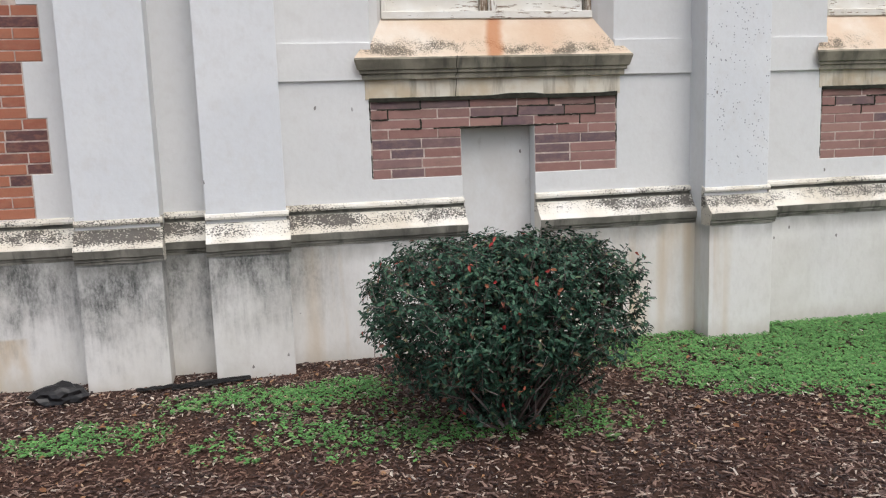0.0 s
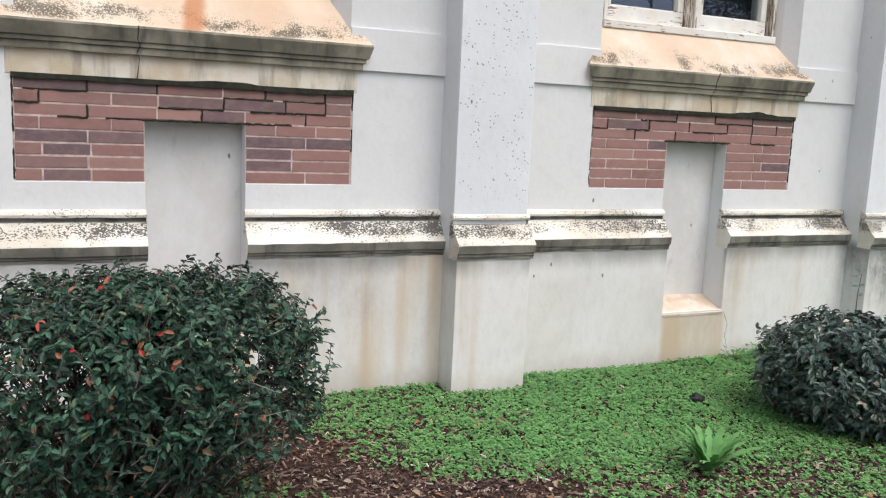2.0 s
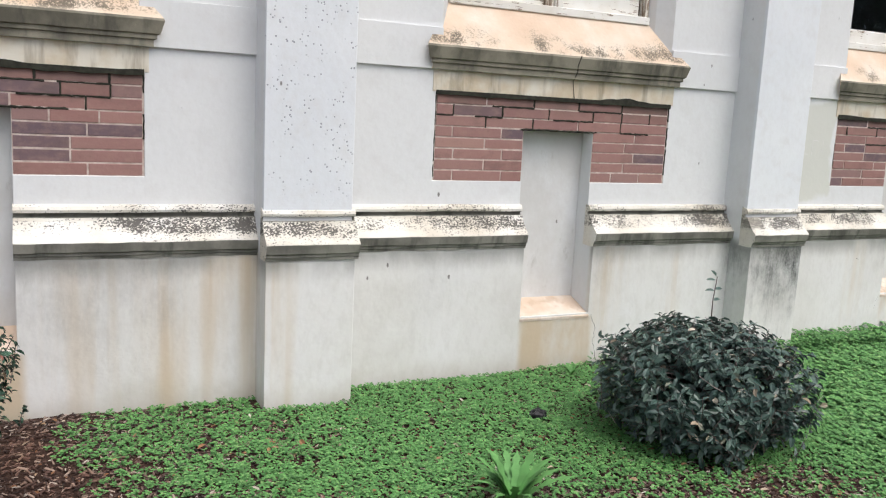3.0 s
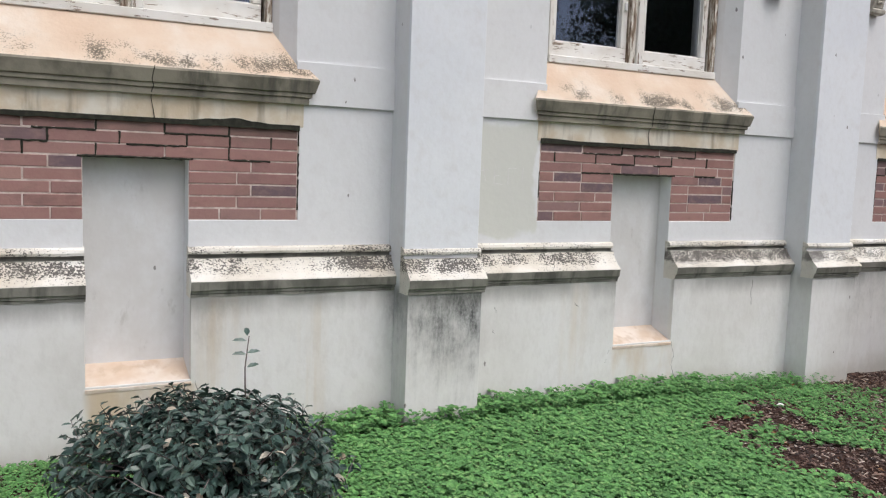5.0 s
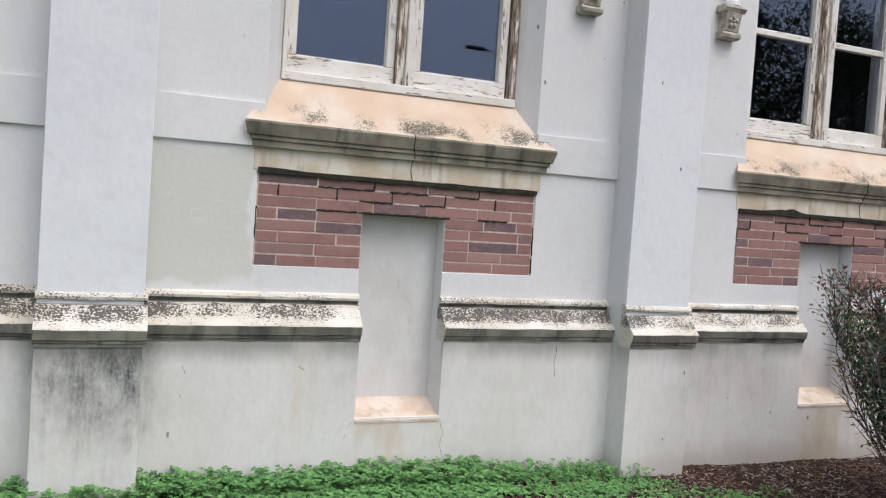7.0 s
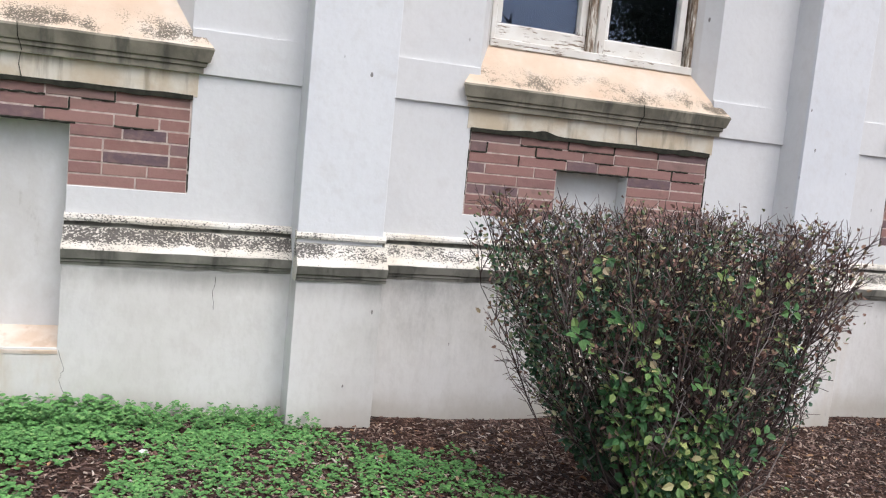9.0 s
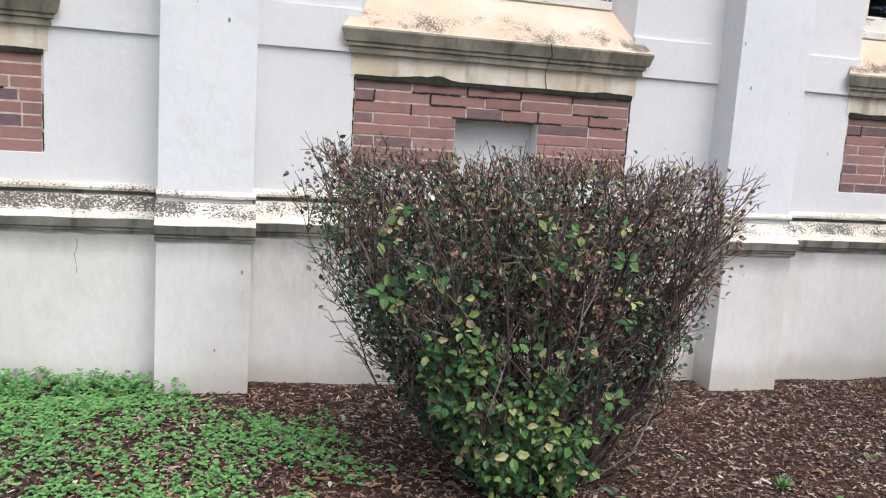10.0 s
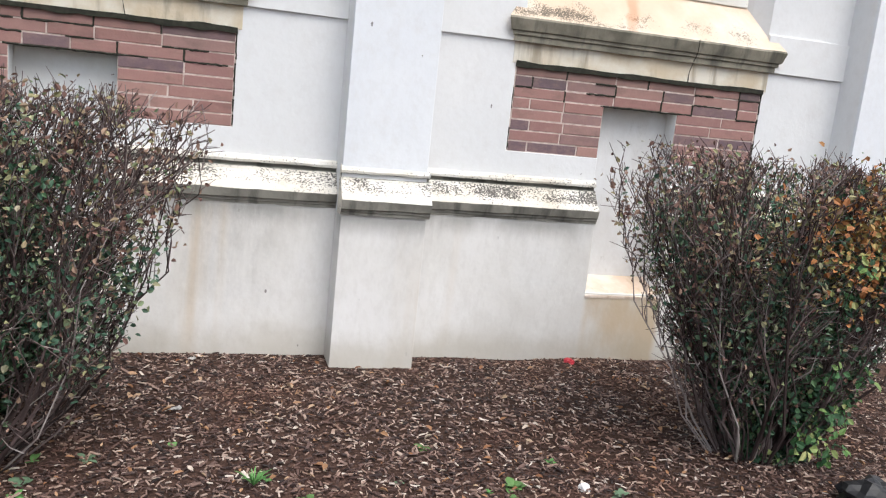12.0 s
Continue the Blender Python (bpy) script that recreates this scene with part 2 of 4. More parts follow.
def island_material(name, stops, rough=0.7, spec=0.3, mottled=0.25):
    m = Nodes(name, rough, spec)
    c = m.ramp(m.random(True), *stops)
    c = m.mix(m.mul(m.span(m.noise(14, 3), 0.35, 0.7), mottled), c, (0.02, 0.02, 0.012))
    return m.done(c)


def plain_material(name, colour, rough=0.6, metal=0.0, vary=0.25, scale=14):
    m = Nodes(name, rough, 0.4)
    m.b.inputs["Metallic"].default_value = metal
    dark = tuple(v * (1 - vary) for v in colour)
    m.bump(m.noise(scale * 3, 4), 0.25, 0.004)
    return m.done(m.mix(m.span(m.noise(scale, 4), 0.35, 0.65), colour, dark))


PLASTER = plaster_material()
MOULD = moulding_material()
FASCIA = fascia_material("sooty_fascia_groove_shade", (0.15, 0.145, 0.125), (0.27, 0.26, 0.225))
SILL = sill_material()
SILL_EDGE = fascia_material("olive_sill_edge", (0.15, 0.14, 0.11), (0.28, 0.26, 0.205))
LINTEL = fascia_material("stained_lintel", (0.57, 0.48, 0.35), (0.69, 0.65, 0.56), (0.28, 0.23, 0.16))
LEDGE = fascia_material("stained_niche_ledge", (0.60, 0.47, 0.36), (0.69, 0.61, 0.53), (0.50, 0.38, 0.28))
BRICK = brick_material("brick_clay", ((0.0, (0.27, 0.145, 0.13)), (0.3, (0.33, 0.185, 0.165)), (0.5, (0.27, 0.15, 0.14)), (0.68, (0.37, 0.22, 0.19)), (0.76, (0.20, 0.13, 0.135)), (1.0, (0.14, 0.10, 0.115))), (0.36, 0.23, 0.19))
BRICK_ORANGE = brick_material("orange_brick_clay", ((0.0, (0.36, 0.135, 0.085)), (0.4, (0.42, 0.17, 0.105)), (0.7, (0.34, 0.125, 0.085)), (0.8, (0.17, 0.075, 0.07)), (1.0, (0.11, 0.06, 0.065))), (0.44, 0.22, 0.14))


def mortar_material():
    m = Nodes("mortar", 0.95, 0.1)
    c = m.mix(m.span(m.noise(20, 5), 0.35, 0.65), (0.60, 0.51, 0.46), (0.42, 0.33, 0.29))
    m.bump(m.noise(90, 4), 0.4, 0.003)
    return m.done(c)


MORTAR = mortar_material()
MOSS = plain_material("dark_moss", (0.035, 0.035, 0.025), 0.95, 0, 0.5, 30)
PAINT = paint_material("peeling_paint_upright", (70, 40, 9))
PAINT_FLAT = paint_material("peeling_paint_level", (9, 40, 70))
WOOD = bare_wood_material()
GLASS = glass_material()
SOIL = soil_material()
STONE = plain_material("carved_stone", (0.50, 0.47, 0.40), 0.85, 0, 0.4, 20)
ROOM = plain_material("unseen_room_dark", (0.10, 0.10, 0.10), 0.9)
BLIND = plain_material("white_blind", (0.75, 0.75, 0.73), 0.8, 0, 0.1)


def chip_material():
    m = Nodes("bark_chips", 0.6, 0.4)
    c = m.ramp(m.random(True), (0.0, (0.016, 0.010, 0.009)), (0.35, (0.055, 0.032, 0.028)), (0.62, (0.14, 0.086, 0.072)), (0.82, (0.26, 0.175, 0.14)), (0.94, (0.42, 0.33, 0.27)), (1.0, (0.60, 0.54, 0.48)))
    red = m.mul(m.span(m.noise(1.7, 4), 0.48, 0.66), 0.55)
    c = m.mix(red, c, m.ramp(m.random(True), (0.0, (0.04, 0.015, 0.010)), (0.6, (0.15, 0.065, 0.04)), (1.0, (0.32, 0.19, 0.12))))
    m.bump(m.noise(160, 3, (1, 1, 1)), 0.4, 0.002)
    return m.done(c)


CHIP = chip_material()
WEED = island_material("weed_leaves", ((0.0, (0.07, 0.19, 0.055)), (0.5, (0.115, 0.29, 0.085)), (0.85, (0.15, 0.35, 0.10)), (1.0, (0.21, 0.37, 0.13))), 0.6, 0.3)
LEAF_A = island_material("dark_shrub_leaves", ((0.0, (0.008, 0.028, 0.018)), (0.5, (0.026, 0.08, 0.05)), (0.9, (0.07, 0.155, 0.095)), (0.97, (0.11, 0.15, 0.075)), (1.0, (0.26, 0.10, 0.07))), 0.5, 0.28)
LEAF_B = island_material("glossy_shrub_leaves", ((0.0, (0.026, 0.056, 0.046)), (0.6, (0.058, 0.105, 0.086)), (0.975, (0.11, 0.165, 0.13)), (0.99, (0.34, 0.25, 0.16)), (1.0, (0.50, 0.46, 0.38))), 0.36, 0.5)
LEAF_V = island_material("vine_leaves", ((0.0, (0.02, 0.065, 0.028)), (0.45, (0.055, 0.15, 0.045)), (0.75, (0.15, 0.26, 0.075)), (0.92, (0.32, 0.37, 0.13)), (1.0, (0.48, 0.38, 0.25))), 0.55, 0.3)
LEAF_D = island_material("dry_leaves", ((0.0, (0.13, 0.07, 0.06)), (0.4, (0.24, 0.14, 0.11)), (0.65, (0.34, 0.24, 0.17)), (0.85, (0.33, 0.31, 0.16)), (1.0, (0.14, 0.22, 0.12))), 0.75, 0.2)
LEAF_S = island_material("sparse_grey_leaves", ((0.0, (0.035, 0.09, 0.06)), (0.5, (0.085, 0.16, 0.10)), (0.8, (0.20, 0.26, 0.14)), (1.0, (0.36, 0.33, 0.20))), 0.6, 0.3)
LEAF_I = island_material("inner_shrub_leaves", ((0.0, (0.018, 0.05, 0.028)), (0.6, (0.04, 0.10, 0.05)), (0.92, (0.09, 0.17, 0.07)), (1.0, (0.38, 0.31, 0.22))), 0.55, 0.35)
LEAF_O = island_material("autumn_leaves", ((0.0, (0.26, 0.10, 0.035)), (0.4, (0.40, 0.17, 0.06)), (0.7, (0.34, 0.26, 0.09)), (1.0, (0.20, 0.22, 0.08))), 0.65, 0.3)
BERRY = island_material("red_leaves", ((0.0, (0.40, 0.03, 0.035)), (0.5, (0.42, 0.10, 0.07)), (1.0, (0.22, 0.11, 0.05))), 0.6, 0.3)
TWIG = island_material("twigs", ((0.0, (0.04, 0.028, 0.027)), (0.5, (0.105, 0.073, 0.070)), (0.85, (0.22, 0.175, 0.165)), (1.0, (0.36, 0.32, 0.30))), 0.85, 0.2)
LITTER = island_material("fallen_leaves", ((0.0, (0.22, 0.10, 0.05)), (0.5, (0.38, 0.22, 0.12)), (0.8, (0.45, 0.33, 0.22)), (1.0, (0.55, 0.50, 0.44))), 0.75, 0.2)
BLACK = plain_material("black_plastic", (0.014, 0.014, 0.016), 0.45, 0, 0.3, 20)
WHITE = plain_material("white_scrap", (0.75, 0.74, 0.72), 0.7, 0, 0.2)
RED = plain_material("red_plastic", (0.55, 0.03, 0.05), 0.4)
STEEL = plain_material("galvanised_steel", (0.20, 0.21, 0.22), 0.5, 0.8)
BARK = plain_material("tree_bark", (0.08, 0.06, 0.045), 0.9, 0, 0.4)
TREE_LEAF = island_material("tree_leaves", ((0.0, (0.012, 0.03, 0.012)), (1.0, (0.04, 0.08, 0.03))), 0.6, 0.3)


# ---- mesh helpers ----
def mesh_object(name, bm, mats, parent=None, smooth=False):
    me = bpy.data.meshes.new(name)
    bm.to_mesh(me)
    bm.free()
    for mt in (mats if isinstance(mats, (list, tuple)) else [mats]):
        me.materials.append(mt)
    if smooth:
        me.polygons.foreach_set("use_smooth", [True] * len(me.polygons))
    ob = new(name, me)
    if parent:
        ob.parent = parent
    return ob


def part(name, bm, material, parent, label="", smooth=False):
    ob = mesh_object(name, bm, material, parent, smooth)
    return tagged(ob, label)


def raw_object(name, verts, faces, material, parent=None, label="", kind=""):
    me = bpy.data.meshes.new(name)
    me.from_pydata(verts, [], faces)
    me.materials.append(material)
    ob = new(name, me)
    if parent:
        ob.parent = parent
    return tagged(ob, label, kind=kind)


def add_box(bm, x0, x1, y0, y1, z0, z1, bevel=0.0, mat=0):
    made = bmesh.ops.create_cube(bm, size=1.0)["verts"]
    for v in made:
        v.co = Vector(((x0 + x1) / 2 + v.co.x * (x1 - x0), (y0 + y1) / 2 + v.co.y * (y1 - y0), (z0 + z1) / 2 + v.co.z * (z1 - z0)))
    faces = {f for v in made for f in v.link_faces}
    for f in faces:
        f.material_index = mat
    if bevel:
        edges = list({e for v in made for e in v.link_edges})
        bmesh.ops.bevel(bm, geom=edges, offset=bevel, segments=1, affect="EDGES", profile=0.5)


def box_bm(*args, **kw):
    bm = bmesh.new()
    add_box(bm, *args, **kw)
    return bm


def extrude_profile(bm, points, x0, x1, mats, steps=1, wobble=0.0):
    """Points (y, z) from top to bottom on the outer side, closed at the back."""
    rings = []
    for i in range(steps + 1):
        x = x0 + (x1 - x0) * i / steps
        ring = []
        for y, z in points:
            d = wobble * noise.noise((x * 9, y * 30, z * 30)) if wobble else 0
            ring.append(bm.verts.new((x, y + d, z + d * 0.7)))
        rings.append(ring)
    n = len(points)
    for a, b in zip(rings, rings[1:]):
        for j in range(n):
            k = (j + 1) % n
            f = bm.faces.new((a[j], a[k], b[k], b[j]))
            f.material_index = mats[j] if j < len(mats) else 0
    bm.faces.new(rings[0][::-1])
    bm.faces.new(rings[-1])
    bmesh.ops.recalc_face_normals(bm, faces=bm.faces)


def tube(verts, faces, path, radii, sides=4):
    """Adds a tapering tube along the path to lists of vertices and faces."""
    base = len(verts)
    for i, p in enumerate(path):
        d = (path[min(i + 1, len(path) - 1)] - path[max(i - 1, 0)]).normalized()
        u = d.orthogonal().normalized()
        w = d.cross(u)
        for s in range(sides):
            a = 2 * math.pi * s / sides
            verts.append(p + (u * math.cos(a) + w * math.sin(a)) * radii[i])
    for i in range(len(path) - 1):
        for s in range(sides):
            a, b = base + i * sides + s, base + i * sides + (s + 1) % sides
            faces.append((a, b, b + sides, a + sides))
    faces.append(tuple(base + (len(path) - 1) * sides + s for s in range(sides)))


def leaf(verts, faces, at, normal, along, length, width, fold=0.25):
    """A pointed leaf, folded along its midrib: six corners, four faces."""
    n = normal.normalized()
    d = (along - n * along.dot(n))
    d = d.normalized() if d.length > 1e-4 else n.orthogonal().normalized()
    s = d.cross(n)
    b = len(verts)
    lift = n * width * fold
    verts += [at, at + d * length * 0.35 + s * width * 0.5 + lift, at + d * length * 0.75 + s * width * 0.36 + lift * 0.7,
              at + d * length - n * width * 0.15, at + d * length * 0.75 - s * width * 0.36 + lift * 0.7, at + d * length * 0.35 - s * width * 0.5 + lift,
              at + d * length * 0.5]
    faces += [(b, b + 1, b + 6), (b + 1, b + 2, b + 6), (b + 2, b + 3, b + 6), (b + 3, b + 4, b + 6), (b + 4, b + 5, b + 6), (b + 5, b, b + 6)]


def random_unit(r):
    while True:
        v = Vector((r.uniform(-1, 1), r.uniform(-1, 1), r.uniform(-1, 1)))
        if 0.05 < v.length < 1:
            return v.normalized()


# ---- ground ----
def ground_z(x, y):
    wall_line = float(np.interp(x, (-3, -0.9, 0.3, 3.3, 5.5, 6.8, 9.2, 10.2, 13.0, 17.0), (0.14, 0.16, 0.185, 0.145, 0.155, 0.175, 0.145, 0.105, 0.075, 0.07)))
    h = wall_line - 0.004 * max(0.0, 4.9 - y)
    h += 0.018 * noise.noise((x * 1.3, y * 1.3, 0)) + 0.010 * noise.noise((x * 5, y * 5, 3))
    far = max(abs(x - 7) - 12, -y - 1, y - 6, 0)
    return h * math.exp(-far / 6) - 0.03 * (1 - math.exp(-far / 6))


def grid_lines(lo, hi, a, b, fine):
    """Fine lines between a and b, growing towards lo and hi."""
    line = [a + (b - a) * i / round((b - a) / fine) for i in range(round((b - a) / fine) + 1)]
    step, v = fine, a
    left = []
    while v > lo:
        step *= 1.6
        v -= step
        left.append(max(v, lo))
    step, v = fine, b
    right = []
    while v < hi:
        step *= 1.6
        v += step
        right.append(min(v, hi))
    return left[::-1] + line + right


gx, gy = grid_lines(-900, 900, -3, 18, 0.07), grid_lines(-900, 900, 2.4, 5.3, 0.07)
gverts = [(x, y, ground_z(x, y)) for y in gy for x in gx]
nx = len(gx)
gfaces = [(j * nx + i, j * nx + i + 1, (j + 1) * nx + i + 1, (j + 1) * nx + i) for j in range(len(gy) - 1) for i in range(nx - 1)]
ground = raw_object("ground", gverts, gfaces, SOIL)
ground.data.polygons.foreach_set("use_smooth", [True] * len(gfaces))
tagged(ground, "dark brown bark mulch garden bed and soil", "ground", kind="structure")

# ---- the wall ----
FACE, BAND, PLINTH, NICHE, MORTAR_Y = 5.20, 5.183, 5.11, 5.32, 5.2052
PIER_LOW, PIER_UP = 4.915, 4.985
TOP = 4.9
PANEL_W, PANEL_Z0, PANEL_Z1 = 0.8425, 1.325, 1.83
COURSE = (PANEL_Z1 - PANEL_Z0) / 8
NICHE_W, NICHE_Z0, NICHE_Z1 = 0.252, 0.50, PANEL_Z1 - 3 * COURSE
WIN_W, WIN_Z0, WIN_Z1 = 0.82, 2.02, 4.3
PIER_HALF = 0.236
BACK = 5.62
LEFT_END, RIGHT_END = -4.2, 19.0
# toothed brickwork beyond the corner pier: (bottom, top, edge)
TEETH = [(1.188, 1.45, -1.20), (1.45, 1.78, -1.085), (1.78, 2.105, -1.19), (2.105, 2.43, -1.075), (2.43, 2.76, -1.19), (2.76, 3.09, -1.075)]


def wall_depth(x, z):
    """Front face (y or None for an opening) and material slot of the wall at a place."""
    for c in PIERS + [CORNER_PIER]:
        if abs(x - c) < PIER_HALF:
            return (PIER_LOW if z < 0.95 else PIER_UP), 0
    for c in BAYS:
        if abs(x - c) < WIN_W and WIN_Z0 < z < WIN_Z1:
            return None, 0
        if abs(x - c - 0.005) < NICHE_W and NICHE_Z0 < z < NICHE_Z1:
            return NICHE, 0
        if abs(x - c) < PANEL_W and PANEL_Z0 < z < PANEL_Z1:
            return MORTAR_Y, 1
    if z < 0.95:
        return PLINTH, 0
    for z0, z1, e in TEETH:
        if z0 < z < z1 and x < e:
            return MORTAR_Y, 1
    if 1.957 < z < 2.187 and x > -0.1:
        return BAND, 0
    return FACE, 0


def build_wall():
    xs = {LEFT_END, RIGHT_END}
    for c in PIERS + [CORNER_PIER]:
        xs |= {c - PIER_HALF, c + PIER_HALF}
    for c in BAYS:
        xs |= {c - WIN_W, c + WIN_W, c - PANEL_W, c + PANEL_W, c + 0.005 - NICHE_W, c + 0.005 + NICHE_W}
    zs = {-0.3, 0.95, NICHE_Z0, NICHE_Z1, PANEL_Z0, PANEL_Z1, 1.957, 2.187, WIN_Z0, WIN_Z1, TOP}
    for z0, z1, e in TEETH:
        xs.add(e)
        zs |= {z0, z1}
    xs, zs = sorted(xs), sorted(zs)
    bm = bmesh.new()
    cell = [[wall_depth((a + b) / 2, (c + d) / 2) for c, d in zip(zs, zs[1:])] for a, b in zip(xs, xs[1:])]

    def quad(points, mat):
        f = bm.faces.new([bm.verts.new(p) for p in points])
        f.material_index = mat

    def depth(i, j):
        if 0 <= i < len(cell) and 0 <= j < len(cell[0]):
            y = cell[i][j][0]
            return BACK if y is None else y
        return BACK

    for i in range(-1, len(cell) + 1):
        for j in range(-1, len(cell[0]) + 1):
            inside = 0 <= i < len(cell) and 0 <= j < len(cell[0])
            y = depth(i, j)
            if inside:
                x0, x1, z0, z1 = xs[i], xs[i + 1], zs[j], zs[j + 1]
                if cell[i][j][0] is not None:
                    quad([(x0, y, z0), (x1, y, z0), (x1, y, z1), (x0, y, z1)], cell[i][j][1])
                    quad([(x0, BACK, z0), (x0, BACK, z1), (x1, BACK, z1), (x1, BACK, z0)], 0)
            if i + 1 <= len(cell) and 0 <= j < len(cell[0]):
                y2, x = depth(i + 1, j), xs[i + 1] if i + 1 < len(xs) else None
                if x is not None and y != y2:
                    quad([(x, y, zs[j]), (x, y2, zs[j]), (x, y2, zs[j + 1]), (x, y, zs[j + 1])], 0)
            if j + 1 <= len(cell[0]) and 0 <= i < len(cell):
                y2 = depth(i, j + 1)
                if j + 1 < len(zs) and y != y2:
                    z = zs[j + 1]
                    quad([(xs[i], y, z), (xs[i + 1], y, z), (xs[i + 1], y2, z), (xs[i], y2, z)], 0)
    bmesh.ops.remove_doubles(bm, verts=bm.verts, dist=0.0004)
    bmesh.ops.recalc_face_normals(bm, faces=bm.faces)
    return mesh_object("wall_front", bm, [PLASTER, MORTAR])


wall = build_wall()
tagged(wall, "white painted rendered wall with piers and blind niches", "wall", kind="structure")
soft_edge = wall.modifiers.new("worn edges", "BEVEL")
soft_edge.width, soft_edge.segments, soft_edge.limit_method, soft_edge.angle_limit = 0.006, 2, "ANGLE", radians(50)

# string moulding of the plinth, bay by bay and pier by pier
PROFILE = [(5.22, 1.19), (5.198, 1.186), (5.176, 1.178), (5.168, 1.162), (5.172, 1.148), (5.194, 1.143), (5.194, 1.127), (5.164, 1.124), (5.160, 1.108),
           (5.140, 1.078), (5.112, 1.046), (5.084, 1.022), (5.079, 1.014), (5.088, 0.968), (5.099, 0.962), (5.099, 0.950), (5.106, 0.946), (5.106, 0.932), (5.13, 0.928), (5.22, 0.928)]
# dark slot: soot on the fascia, a painted shadow line in the groove
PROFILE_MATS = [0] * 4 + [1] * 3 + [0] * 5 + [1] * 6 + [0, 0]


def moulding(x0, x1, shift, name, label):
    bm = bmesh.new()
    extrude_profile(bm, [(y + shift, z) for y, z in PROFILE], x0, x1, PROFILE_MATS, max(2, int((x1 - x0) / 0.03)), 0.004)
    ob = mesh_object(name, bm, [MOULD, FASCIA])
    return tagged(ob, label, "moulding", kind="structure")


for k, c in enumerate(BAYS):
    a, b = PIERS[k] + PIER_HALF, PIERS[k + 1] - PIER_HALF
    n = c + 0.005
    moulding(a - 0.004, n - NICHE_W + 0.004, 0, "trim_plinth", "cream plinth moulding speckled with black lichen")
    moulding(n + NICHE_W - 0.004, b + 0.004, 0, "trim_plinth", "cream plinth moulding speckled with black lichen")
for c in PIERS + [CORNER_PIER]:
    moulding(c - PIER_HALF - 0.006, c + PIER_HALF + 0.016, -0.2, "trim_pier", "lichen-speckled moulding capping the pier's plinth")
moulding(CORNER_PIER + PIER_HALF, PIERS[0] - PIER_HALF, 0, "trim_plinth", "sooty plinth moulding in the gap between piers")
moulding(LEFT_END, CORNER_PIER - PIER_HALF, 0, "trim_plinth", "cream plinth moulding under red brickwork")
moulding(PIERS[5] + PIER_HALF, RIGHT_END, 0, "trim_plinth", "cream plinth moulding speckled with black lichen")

# roofline: a plain coping
coping = bmesh.new()
extrude_profile(coping, [(5.7, 5.12), (4.92, 5.06), (4.88, 4.99), (4.94, 4.96), (4.94, TOP), (5.7, TOP)], LEFT_END, RIGHT_END, [0] * 6, 2)
tagged(mesh_object("trim_coping", coping, [MOULD]), "cream coping along the top of the wall", "coping", kind="structure")

# unseen room shell, added and coloured dark so the panes look dim
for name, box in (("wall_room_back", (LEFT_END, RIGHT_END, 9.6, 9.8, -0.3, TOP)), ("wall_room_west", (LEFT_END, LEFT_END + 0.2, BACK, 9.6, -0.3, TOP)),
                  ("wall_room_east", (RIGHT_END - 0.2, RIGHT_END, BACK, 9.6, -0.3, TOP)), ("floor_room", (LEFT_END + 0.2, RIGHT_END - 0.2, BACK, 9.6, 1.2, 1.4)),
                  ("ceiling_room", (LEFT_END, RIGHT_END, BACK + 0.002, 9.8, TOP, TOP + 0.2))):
    tagged(mesh_object(name, box_bm(*box), ROOM), "unseen room surface added behind the windows, coloured dark for dimness", "room shell", kind="structure")


